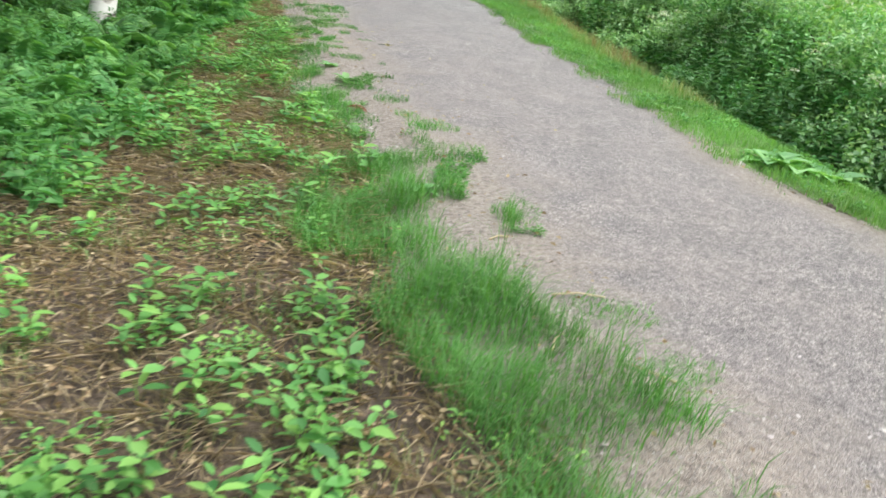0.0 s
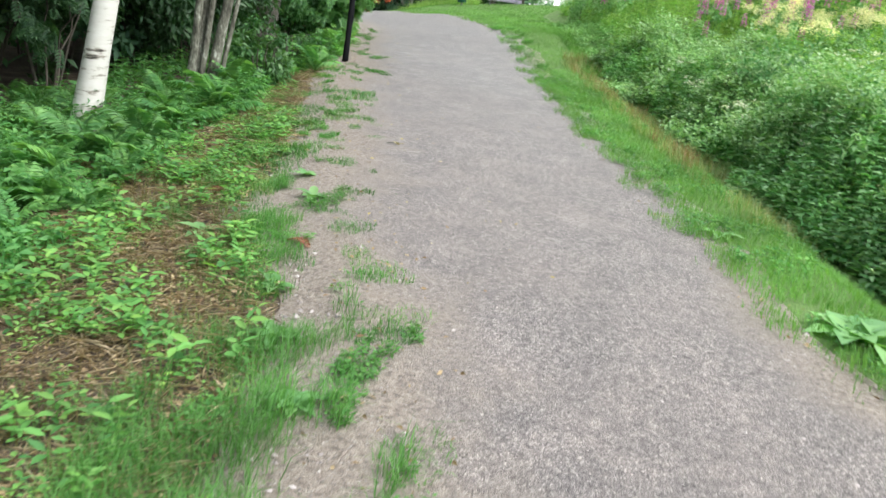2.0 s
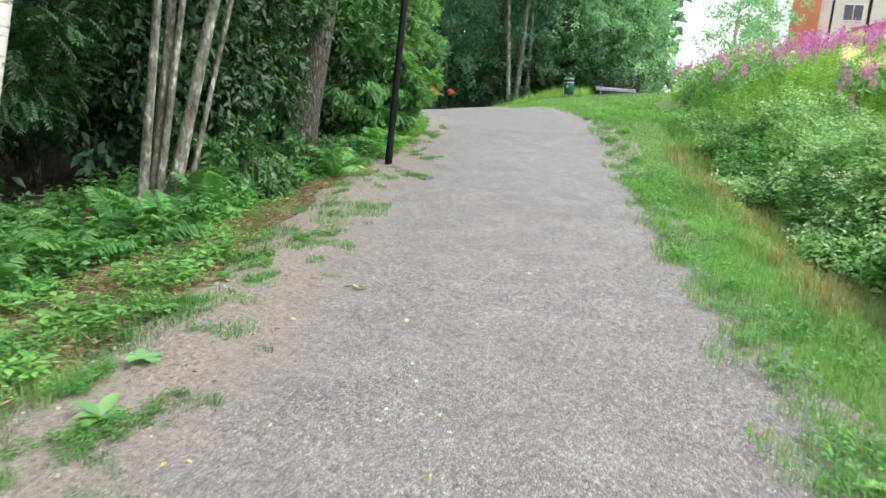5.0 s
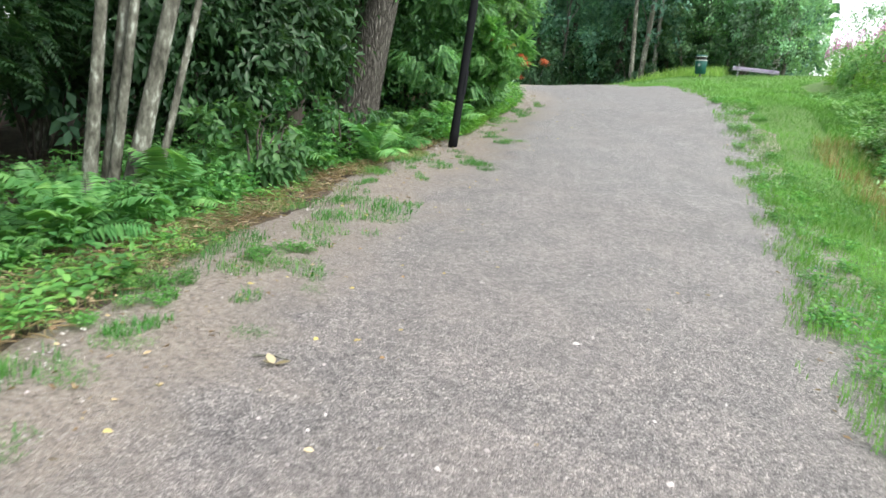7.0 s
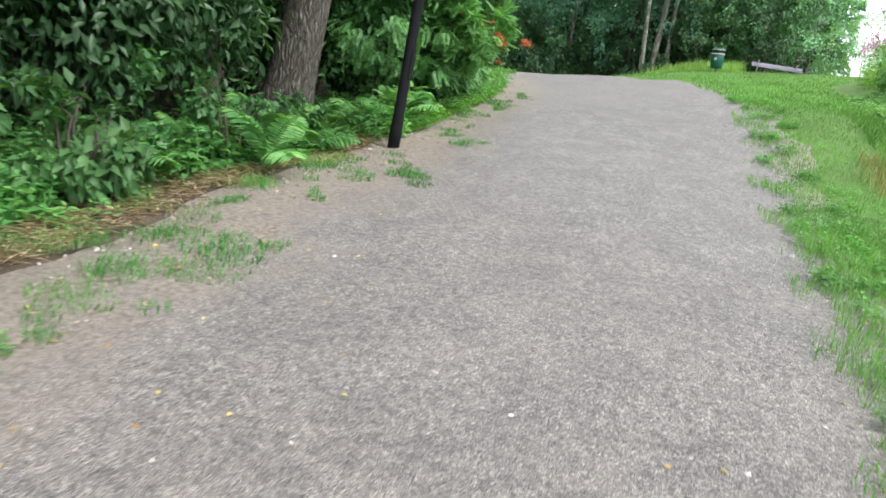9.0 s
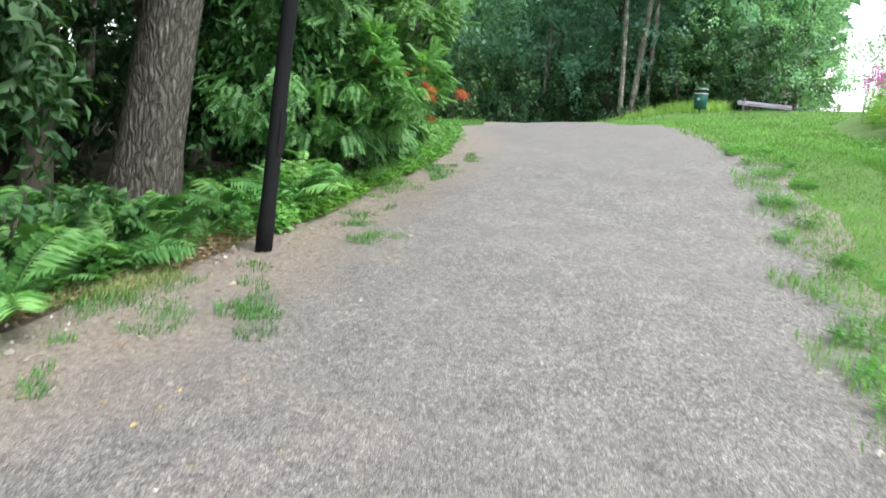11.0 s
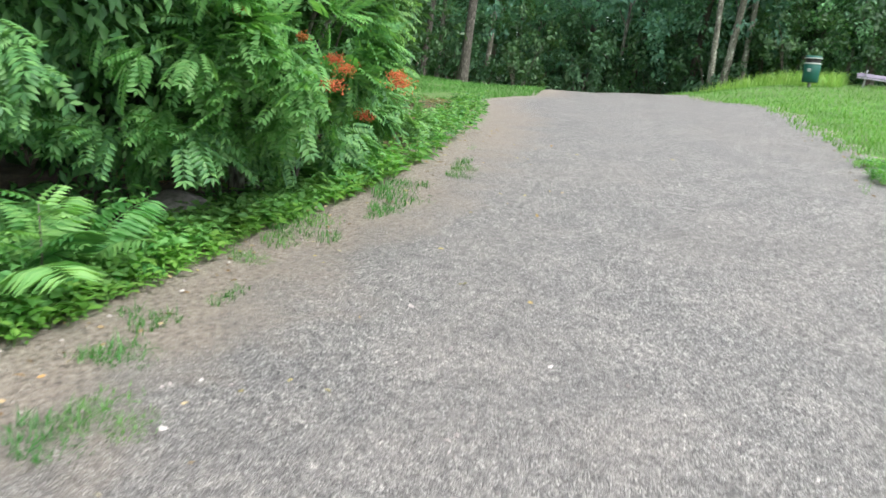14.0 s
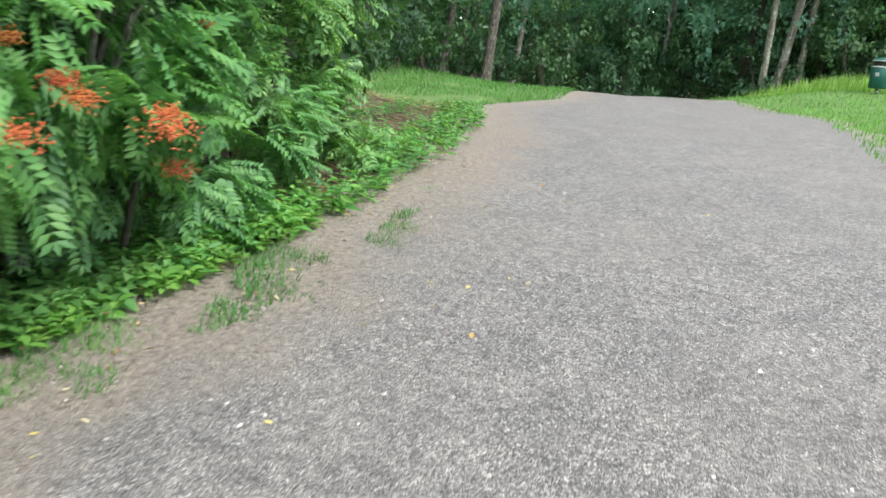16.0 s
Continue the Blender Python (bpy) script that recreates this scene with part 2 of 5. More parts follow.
M_STRAW = foliage("pale_straw", [(0.3, 0.23, 0.14), (0.42, 0.34, 0.22), (0.52, 0.44, 0.3), (0.22, 0.17, 0.1)], 0.8, 0.15, green=False)
# leaf green lifted towards grey-teal, so distance haze sits in the colour
M_FAR_HAZED = foliage("hazed_far_leaves", [(0.03, 0.064, 0.043), (0.045, 0.088, 0.055), (0.062, 0.11, 0.066)], 0.75, 0.35, gain=3.3)
M_GRASS = foliage("grass", [(0.045, 0.13, 0.028), (0.075, 0.19, 0.04), (0.11, 0.22, 0.055), (0.05, 0.15, 0.032)], 0.5, 0.35, gain=1.35)
M_LAWN = foliage("lawn", [(0.075, 0.19, 0.035), (0.11, 0.24, 0.05), (0.145, 0.255, 0.07), (0.09, 0.205, 0.045)], 0.5, 0.35, gain=1.22)
M_DRY = foliage("dry_grass", [(0.28, 0.2, 0.1), (0.22, 0.22, 0.08), (0.36, 0.25, 0.14), (0.2, 0.12, 0.07)], 0.7, 0.25, gain=1.1, green=False)
M_YELLOWGREEN = foliage("yellowing_grass", [(0.2, 0.26, 0.07), (0.32, 0.31, 0.13), (0.14, 0.23, 0.06), (0.42, 0.36, 0.19)], 0.6, 0.3, gain=1.1)
M_WEED = foliage("weed_leaves", [(0.035, 0.095, 0.028), (0.075, 0.175, 0.04), (0.11, 0.225, 0.055), (0.15, 0.25, 0.055), (0.06, 0.14, 0.045)], 0.45, 0.35, gain=1.8)
M_FERN = foliage("fern_fronds", [(0.06, 0.15, 0.042), (0.09, 0.195, 0.055), (0.12, 0.225, 0.064)], 0.5, 0.35, gain=1.58)
M_ROWAN = foliage("rowan_leaves", [(0.05, 0.113, 0.04), (0.082, 0.163, 0.052), (0.122, 0.208, 0.064)], 0.45, 0.32, gain=1.8)
M_WILLOW = foliage("willow_leaves", [(0.04, 0.095, 0.035), (0.065, 0.135, 0.05), (0.095, 0.17, 0.065)], 0.4, 0.28, gain=0.9)
M_TREE = foliage("tree_leaves", [(0.036, 0.086, 0.036), (0.056, 0.12, 0.045), (0.08, 0.15, 0.055)], 0.5, 0.3, gain=0.95)
# bright green of the seedlings, also used to paint lit leaves on the rowan
M_BRIGHT = foliage("young_leaves", [(0.08, 0.18, 0.05), (0.115, 0.23, 0.065), (0.15, 0.255, 0.08)], 0.5, 0.4, gain=1.5)
M_BANK = foliage("meadow_leaves", [(0.11, 0.21, 0.04), (0.16, 0.26, 0.055), (0.2, 0.29, 0.075), (0.25, 0.31, 0.11)], 0.5, 0.4, gain=1.5)
M_HERB = foliage("herb_leaves", [(0.05, 0.125, 0.035), (0.085, 0.18, 0.055), (0.13, 0.22, 0.08), (0.2, 0.27, 0.14)], 0.5, 0.3, gain=1.9)
# deeper copy of the herb green, with the shade put into the colour
M_HERB_SHADE = foliage("shaded_herb_leaves", [(0.04, 0.105, 0.035), (0.06, 0.14, 0.045), (0.085, 0.175, 0.055)], 0.45, 0.3, gain=1.15)
M_LIME = foliage("lime_leaves", [(0.11, 0.24, 0.04), (0.16, 0.3, 0.055), (0.22, 0.34, 0.075)], 0.5, 0.35, gain=1.15)
# pale green for herb tops: their brightness under the sky is in the colour
M_LIT_TOPS = foliage("lit_herb_top_leaves", [(0.17, 0.3, 0.1), (0.24, 0.37, 0.15), (0.35, 0.44, 0.25), (0.14, 0.26, 0.08)], 0.5, 0.3, gain=1.2)
# light green leaves greyed and lightened to carry the haze over far trees
M_PALE_HAZED = foliage("hazed_light_green_leaves", [(0.17, 0.3, 0.16), (0.22, 0.37, 0.2), (0.27, 0.42, 0.24)], 0.6, 0.4, gain=1.3)
# dark leaf green: the gloom low in the wood is painted in
M_SHADE = foliage("leaves_darkened_as_shade", [(0.03, 0.072, 0.036), (0.045, 0.098, 0.045), (0.062, 0.12, 0.054)], 0.7, 0.3, gain=1.1)
M_PINK = foliage("pink_petals", [(0.5, 0.11, 0.46), (0.62, 0.19, 0.6), (0.42, 0.1, 0.42)], 0.6, 0.3, green=False)
M_CREAM = foliage("cream_petals", [(0.72, 0.68, 0.42), (0.8, 0.77, 0.55), (0.62, 0.62, 0.34)], 0.7, 0.3, green=False)
M_WHITE = foliage("white_petals", [(0.75, 0.77, 0.72), (0.8, 0.8, 0.78)], 0.7, 0.3, green=False)
M_BERRY = foliage("orange_berries", [(0.45, 0.1, 0.035), (0.52, 0.17, 0.055), (0.38, 0.07, 0.03)], 0.5, 0.05, green=False)
M_RUST = foliage("rusty_dead_leaves", [(0.15, 0.06, 0.03), (0.2, 0.09, 0.045), (0.1, 0.05, 0.03)], 0.7, 0.2, green=False)
M_YELLOW = foliage("yellow_fallen_leaves", [(0.55, 0.42, 0.1), (0.6, 0.5, 0.22), (0.45, 0.24, 0.08), (0.6, 0.55, 0.4)], 0.6, 0.2, green=False)
M_BIRCH = bark_birch()
M_BARK = rough_surface("grey_bark", [(0.36, (0.04, 0.04, 0.03)), (0.46, (0.11, 0.108, 0.086)), (0.54, (0.18, 0.18, 0.147)), (0.59, (0.29, 0.3, 0.255)), (0.63, (0.45, 0.48, 0.42))], 7, 26, 0.8, 0.9, (1, 1, 0.45), height=0.02)
M_FURROW = bark_plates()
M_ROCK = rough_surface("weathered_stone", [(0.34, (0.1, 0.09, 0.082)), (0.5, (0.21, 0.195, 0.18)), (0.66, (0.33, 0.31, 0.29))], 5, 30, 0.7, 0.95, height=0.02)
M_DARKBARK = rough_surface("dark_bark", [(0.3, (0.04, 0.034, 0.028)), (0.7, (0.12, 0.105, 0.085))], 4, 20, 0.6, 0.95, (1, 1, 0.3), height=0.02)
M_POST = rough_surface("black_painted_steel", [(0.3, (0.006, 0.0065, 0.008)), (0.55, (0.01, 0.011, 0.013)), (0.75, (0.02, 0.021, 0.024))], 4, 60, 0.15, 0.75, height=0.002)
M_POST.node_tree.nodes["Principled BSDF"].inputs["Specular IOR Level"].default_value = 0.15
M_BIN = plain("green_painted_metal", (0.01, 0.095, 0.078), 0.45)
M_BLACK = plain("black_rubber", (0.012, 0.012, 0.012), 0.7)
M_PALE = plain("pale_trim", (0.4, 0.43, 0.41), 0.6)
M_PLANK = rough_surface("weathered_purple_planks", [(0.3, (0.25, 0.22, 0.3)), (0.5, (0.36, 0.325, 0.42)), (0.75, (0.5, 0.46, 0.56))], 4, 40, 0.4, 0.8, (0.3, 3, 3), height=0.004)
M_STEEL = plain("galvanised_steel", (0.3, 0.31, 0.32), 0.45, 0.8)
M_ORANGE = rough_surface("orange_brick_wall", [(0.3, (0.42, 0.15, 0.08)), (0.7, (0.55, 0.22, 0.13))], 0.6, 8, 0.2, 0.9)
M_RENDER = rough_surface("cream_render", [(0.3, (0.6, 0.56, 0.46)), (0.7, (0.72, 0.68, 0.58))], 0.4, 9, 0.15, 0.9)
M_ROOF = plain("red_roofing", (0.36, 0.09, 0.08), 0.7)
M_FRAME = plain("white_window_frame", (0.75, 0.75, 0.74), 0.5)
M_GLASS = plain("dark_window_glass", (0.05, 0.06, 0.07), 0.08)


# ---- the lie of the land ----
LEFT_Y = [-30, -8, 0, 2.4, 2.9, 3.5, 4.3, 5.1, 6.4, 8.2, 9.6, 11.7, 14.3, 15.7, 18, 20.3, 21.3, 23.4, 25.1, 26.7, 28.6, 31.5, 33.5, 36, 42, 60]
LEFT_X = [7, 3.6, 2.3, 1.8, 1.3, 1.0, 0.8, 0.7, 0.4, -0.2, -0.8, -1.4, -1.9, -2.4, -2.95, -3.5, -3.75, -4.05, -4.6, -5.2, -6.1, -8.1, -8.45, -8.85, -11.3, -23]
RIGHT_Y = [-30, -8, 0, 5.7, 6.3, 7.7, 9.4, 11.4, 13.8, 16.3, 18.4, 21, 24, 28, 31, 34, 38, 44, 60]
RIGHT_X = [12, 7.2, 5.0, 3.6, 3.25, 2.85, 2.55, 2.2, 1.75, 1.4, 0.95, 0.45, -0.2, -1.3, -2.3, -3.2, -5.3, -9.2, -20]
BUSH_Y = [-30, 0, 5, 9, 12.5, 15.7, 19, 23, 29, 35, 42, 60]
BUSH_X = [14, 6.4, 4.9, 4.3, 3.85, 3.4, 2.9, 2.1, 1.2, 0.6, 1.2, 4]


def smooth(t):
    t = np.clip(t, 0, 1)
    return t * t * (3 - 2 * t)


def left_edge(y):
    return np.interp(y, LEFT_Y, LEFT_X)


def sand_edge(y):
    """Where the sandy margin of the path ends against the plants."""
    return left_edge(y) - np.interp(y, [-8, 2.0, 3.5, 5.5, 6.6, 8.2, 9.2, 10, 11, 12, 14, 16, 18], [1.1, 1.1, 0.98, 0.95, 0.95, 1.3, 1.05, 0.85, 0.7, 0.8, 0.95, 0.8, 0.55])


def right_edge(y):
    return np.interp(y, RIGHT_Y, RIGHT_X)


def bush_edge(y):
    return np.interp(y, BUSH_Y, BUSH_X)


def ground_z(x, y):
    x, y = np.asarray(x, float), np.asarray(y, float)
    a = np.interp(y, [-40, -5, 0, 5, 10, 15, 17.5, 20, 22, 25], [-2, -0.45, -0.2, 0.05, 0.30, 0.58, 0.80, 1.02, 1.16, 1.36])
    rise = 0.07 * (np.clip(y, 0, 50) - 30.6)
    p = 2.08 + 0.1 * (np.clip(x, -9, 4) + 1.9) + np.where(y > 30.6, rise * smooth((x + 12) / 6), rise)
    p = p - 0.12 * np.maximum(0, np.minimum(y, 52) - 40) * smooth((-4.5 - x) / 4)
    w = smooth((y - 20.5) / 5)
    z = a * (1 - w) + p * w
    dl = left_edge(y) - x
    z = z - 0.1 * smooth(dl + 1.0) * smooth((y - 16) / 2.2) * (1 - smooth((y - 21) / 4))
    z = z - (1 - 0.8 * smooth((y - 23) / 4)) * np.where(dl > 0, 0.02 * np.minimum(dl, 0.4) + 0.14 * np.clip(dl - 0.4, 0, 2.6) + 0.03 * np.clip(dl - 3, 0, 15), 0)
    z = z - 0.24 * np.exp(-((x + 6) / 2.2) ** 2 - ((y - 38.5) / 4.2) ** 2) + 0.13 * np.exp(-((x + 10.6) / 2.2) ** 2 - ((y - 40) / 4.0) ** 2)
    r = x - bush_edge(y)
    near = 1 - smooth((y - 19) / 4)
    z = z - near * 0.28 * smooth((r + 0.7) / 0.7) * (1 - smooth((r - 0.2) / 0.9))
    return z + 0.24 * np.clip(r - 0.3, 0, 24)


def lumps(x, y, s, seed=0.0):
    return noise.noise(Vector((x * s, y * s, seed)))


# ---- mesh helpers ----
def raw_mesh(name, V, F):
    V, F = np.asarray(V, np.float32), np.asarray(F, np.int32)
    me = bpy.data.meshes.new(name)
    me.vertices.add(len(V))
    me.vertices.foreach_set("co", V.ravel())
    me.loops.add(F.size)
    me.loops.foreach_set("vertex_index", F.ravel())
    me.polygons.add(len(F))
    me.polygons.foreach_set("loop_start", np.arange(len(F), dtype=np.int32) * F.shape[1])
    me.update(calc_edges=True)
    return me


def join(*shapes):
    V, F, n = [], [], 0
    for v, f in shapes:
        V.append(v)
        F.append(np.asarray(f) + n)
        n += len(v)
    return np.concatenate(V), np.concatenate(F)


def put(name, shape, material, parent=None, label="", smooth_faces=False):
    me = raw_mesh(name, *shape)
    me.materials.append(material)
    if smooth_faces:
        me.polygons.foreach_set("use_smooth", np.ones(len(me.polygons), bool))
    ob = new(name, me)
    ob.parent = parent
    if label:
        ob["label"] = label
    return ob


def part(name, bm, material, parent, label=""):
    me = bpy.data.meshes.new(name)
    bm.to_mesh(me)
    bm.free()
    me.materials.append(material)
    ob = new(name, me)
    ob.parent = parent
    if label:
        ob["label"] = label
    return ob


def thing(name, place, label, category, group="", turn=0.0):
    ob = new(name)
    ob.empty_display_size = 0.2
    ob.matrix_world = pose(*place, 0, 0, turn)
    return tagged(ob, label, category, group)


def unit(a):
    return a / np.maximum(np.linalg.norm(a, axis=-1, keepdims=True), 1e-9)


def leaves(P, D, N, L, W, fold=0.2, droop=0.12):
    """Folded pointed leaves of two triangles: base, direction, facing, length and width of each."""
    D = unit(D)
    S = unit(np.cross(D, N))
    N = np.cross(S, D)
    L, W = np.broadcast_to(L, len(P))[:, None], np.broadcast_to(W, len(P))[:, None]
    mid = P + D * L * 0.45
    V = np.stack([P, mid + S * W / 2 + N * W * fold, P + D * L - N * L * droop, mid - S * W / 2 + N * W * fold], 1).reshape(-1, 3)
    o = np.arange(len(P))[:, None] * 4
    return V, np.concatenate([o + [0, 2, 1], o + [0, 3, 2]])


def broad_leaves(P, D, N, L, W, droop=0.15):
    """Rounder leaves of six triangles, cupped along the midrib."""
    D = unit(D)
    S = unit(np.cross(D, N))
    N = np.cross(S, D)
    L, W = np.broadcast_to(L, len(P))[:, None], np.broadcast_to(W, len(P))[:, None]
    mid = [P + D * L * s - N * L * droop * s * s for s in (0, 0.3, 0.65, 1.0)]
    side = [mid[k] + S * W * 0.5 * w * q + N * W * 0.12 for k, w in ((1, 0.9), (2, 0.85)) for q in (1, -1)]
    V = np.stack(mid + side, 1).reshape(-1, 3)
    o = np.arange(len(P))[:, None] * 8
    tri = [(0, 2, 4), (2, 6, 4), (2, 3, 6), (0, 5, 2), (2, 5, 7), (2, 7, 3)]
    return V, np.concatenate([o + list(t) for t in tri])


def pinnate(P, D, N, L, pairs, reach=0.3, slim=0.3, droop=0.25, tip=0.15, angle=62):
    """Feathered leaves: pairs of leaflets along a drooping stalk, one at the end."""
    D = unit(D)
    S = unit(np.cross(D, N))
    N = np.cross(S, D)
    L = np.broadcast_to(L, len(P))
    out = []
    ca, sa = math.cos(radians(angle)), math.sin(radians(angle))
    for k in range(pairs):
        s = 0.18 + 0.78 * k / max(1, pairs - 1)
        ll = L * reach * (tip + (1 - tip) * math.sin(math.pi * min(1, 0.25 + 0.75 * (1 - s) ** 0.8))) if pairs > 9 else L * reach * (1 - 0.25 * abs(s - 0.5))
        base = P + D * (L * s)[:, None] - N * (L * droop * s * s)[:, None]
        fwd = D - N * (2 * droop * s)
        for q in (1, -1):
            out.append(leaves(base, unit(fwd) * ca + S * sa * q - N * 0.12, N, ll, ll * slim))
    end = P + D * (L * 0.95)[:, None] - N * (L * droop * 0.9)[:, None]
    out.append(leaves(end, D - N * 2 * droop, N, L * reach * 0.7, L * reach * slim * 0.7))
    st = leaves(P, D - N * droop * 0.9, N, L * 1.0, L * 0.012, 0, 0)
    return join(*out, st)


def blades(P, H, W, lean=0.5, lean_way=None):
    """Curved grass blades of three triangles."""
    n = len(P)
    a = rng.uniform(0, 2 * math.pi, n)
    out = np.stack([np.cos(a), np.sin(a), np.zeros(n)], 1)
    S = np.stack([-np.sin(a), np.cos(a), np.zeros(n)], 1)
    k = (rng.uniform(0.1, 1, n) * lean)[:, None]
    bend = out * k
    if lean_way is not None:
        bend = bend + np.asarray(lean_way)
    H, W = np.broadcast_to(H, n)[:, None], np.broadcast_to(W, n)[:, None]
    up = np.array([0, 0, 1.0])
    mid = P + up * H * 0.55 + bend * H * 0.25
    top = P + up * H * (1 - 0.25 * k) + bend * H * 0.9
    V = np.stack([P - S * W / 2, P + S * W / 2, mid + S * W * 0.4, mid - S * W * 0.4, top], 1).reshape(-1, 3)
    o = np.arange(n)[:, None] * 5
    return V, np.concatenate([o + [0, 1, 2], o + [0, 2, 3], o + [3, 2, 4]])


def tube(points, radii, sides=8, rough=0.0, seed=0.0):
    """A closed tapering limb through the points, in triangles."""
    pts = np.asarray(points, float)
    n = len(pts)
    tang = unit(np.gradient(pts, axis=0))
    ref = np.array([0.0, 1, 0]) if abs(tang[0][1]) < 0.9 else np.array([1.0, 0, 0])
    rings = []
    for i in range(n):
        u = unit(np.cross(tang[i], ref))
        v = np.cross(tang[i], u)
        ring = []
        for s in range(sides):
            t = 2 * math.pi * s / sides
            way = u * math.cos(t) + v * math.sin(t)
            r = radii[i]
            if rough:
                r *= 1 + rough * noise.noise(Vector((math.cos(t) * 1.7 + seed, math.sin(t) * 1.7, pts[i][2] * 0.9)))
            ring.append(pts[i] + way * r)
        rings.append(ring)
    V = np.concatenate([np.array(rings).reshape(-1, 3), pts[-1:] + tang[-1:] * radii[-1]])
    F = []
    for i in range(n - 1):
        for s in range(sides):
            a, b = i * sides + s, i * sides + (s + 1) % sides
            F += [(a, b, b + sides), (a, b + sides, a + sides)]
    F += [((n - 1) * sides + s, (n - 1) * sides + (s + 1) % sides, n * sides) for s in range(sides)]
    return V, np.array(F)


def scatter(n, x0, x1, y0, y1, keep=None):
    """Random places on the ground; x0 and x1 may be edges that follow y."""
    y = rng.uniform(y0, y1, n)
    lo = x0(y) if callable(x0) else np.full(n, x0)
    hi = x1(y) if callable(x1) else np.full(n, x1)
    x = lo + (hi - lo) * rng.uniform(0, 1, n)
    P = np.stack([x, y, ground_z(x, y)], 1)
    if keep is not None:
        P = P[[keep(*p[:2]) for p in P]]
    return P


def sphere_ways(n):
    return unit(rng.normal(size=(n, 3)))


def stuff(name, shape, material, label, category):
    return tagged(put(name, shape, material), label, category, kind="stuff")


# ---- ground and path ----
def axis(*spans):
    out = []
    for a, b, step in spans:
        out += list(np.arange(a, b, step))
    return np.array(out + [spans[-1][1]])


def build_ground():
    xs = axis((-120, -40, 10), (-40, -10, 1.5), (-10, 6, 0.19), (6, 30, 1.2), (30, 160, 10))
    ys = axis((-80, -6, 4), (-6, 38, 0.24), (38, 70, 1.2), (70, 300, 12))
    X, Y = np.meshgrid(xs, ys)
    Z = ground_z(X, Y)
    on_path = (X > sand_edge(Y) - 0.15) & (X < right_edge(Y) + 0.05)
    bumps = np.array([[lumps(a, b, 1.3) + 0.4 * lumps(a, b, 4.1, 3) for a, b in zip(r, q)] for r, q in zip(X, Y)])
    Z = Z + np.where(on_path, 0, 0.03) * bumps - np.where(on_path, 0.035, 0.012)
    V = np.stack([X, Y, Z], -1).reshape(-1, 3)
    w = len(xs)
    i = (np.arange(len(ys) - 1)[:, None] * w + np.arange(w - 1)[None, :]).ravel()
    ob = put("ground", (V, np.stack([i, i + 1, i + 1 + w, i + w], 1)), M_SOIL, smooth_faces=True)
    tagged(ob, "dark soil with brown leaf litter under the plants", "ground", kind="structure")


def build_path():
    ys = axis((-25, 0, 0.5), (0, 36, 0.12), (36, 58, 0.5))
    us = np.linspace(0, 1, 41)
    V, uv = [], []
    for y in ys:
        a = float(sand_edge(y)) + 0.2 * lumps(1.0, y, 0.8) + 0.14 * lumps(5.0, y, 2.9)
        b = float(right_edge(y)) + 0.3 + 0.75 * float(smooth((y - 7) / 3)) + 0.1 * lumps(9.0, y, 0.9) + 0.04 * lumps(13.0, y, 3.1)
        for u in us:
            x = a + (b - a) * u
            d = min(x - a, (b - x) * 1.8)
            z = float(ground_z(x, y)) + 0.038 * min(1, d / 0.5) - 0.026 + 0.007 * lumps(x, y, 1.7, 2)
            V.append((x, y, z))
            uv.append((d, y))
    w = len(us)
    i = (np.arange(len(ys) - 1)[:, None] * w + np.arange(w - 1)[None, :]).ravel()
    F = np.stack([i, i + 1, i + 1 + w, i + w], 1)
    ob = put("path", (np.array(V), F), M_GRAVEL, smooth_faces=True)
    layer = ob.data.uv_layers.new(name="UVMap")
    layer.data.foreach_set("uv", np.array(uv, np.float32)[F.ravel()].ravel())
    tagged(ob, "grey-pink fine gravel footpath with sandy margins", "path", kind="structure")


def build_stones():
    n = 21000
    P = scatter(n, lambda y: sand_edge(y) + 0.1, lambda y: right_edge(y) + 0.2, 1.0, 27)
    s = rng.gamma(1.8, 0.0024, n) + 0.0032
    P[:, 2] += 0.006
    ax = np.array([(1, 0, 0), (0, 1, 0), (-1, 0, 0), (0, -1, 0), (0, 0, 0.7), (0, 0, -0.7)], float)
    V = P[:, None, :] + ax[None] * s[:, None, None] * rng.uniform(0.6, 1.3, (n, 6, 1)) + rng.normal(size=(n, 6, 3)) * s[:, None, None] * 0.2
    o = np.arange(n)[:, None] * 6
    F = np.concatenate([o + list(t) for t in [(0, 1, 4), (1, 2, 4), (2, 3, 4), (3, 0, 4)]])
    stuff("gravel_stones", (V.reshape(-1, 3), F), M_STONE, "loose pale and grey stones on the gravel path", "stones")


M_TURF = rough_surface("turf", [(0.32, (0.085, 0.095, 0.045)), (0.46, (0.1, 0.18, 0.05)), (0.6, (0.125, 0.225, 0.06)), (0.75, (0.185, 0.265, 0.09))], 2.2, 38, 1.0, 0.95, height=0.03)


def turf(name, lo, hi, y0, y1, step, across, label):
    """A sheet of short grass on the ground, sinking into it at its ragged edges."""
    ys, us = np.arange(y0, y1 + step, step), np.linspace(0, 1, across) ** 1.4
    V = []
    for k, y in enumerate(ys):
        a, b = float(lo(y)) + 0.12 * lumps(3, y, 1.1), float(hi(y))
        end = min(k, len(ys) - 1 - k) * step
        for u in us:
            x = a + (b - a) * u
            d = min(x - a, b - x, end)
            V.append((x, y, float(ground_z(x, y)) - 0.03 + 0.055 * min(1, d / 0.35) + 0.02 * lumps(x, y, 2.3, 8)))
    w = len(us)
    i = (np.arange(len(ys) - 1)[:, None] * w + np.arange(w - 1)[None, :]).ravel()
    tagged(put(name, (np.array(V), np.stack([i, i + 1, i + 1 + w, i + w], 1)), M_TURF, smooth_faces=True), label, "grass", kind="structure")


build_ground()
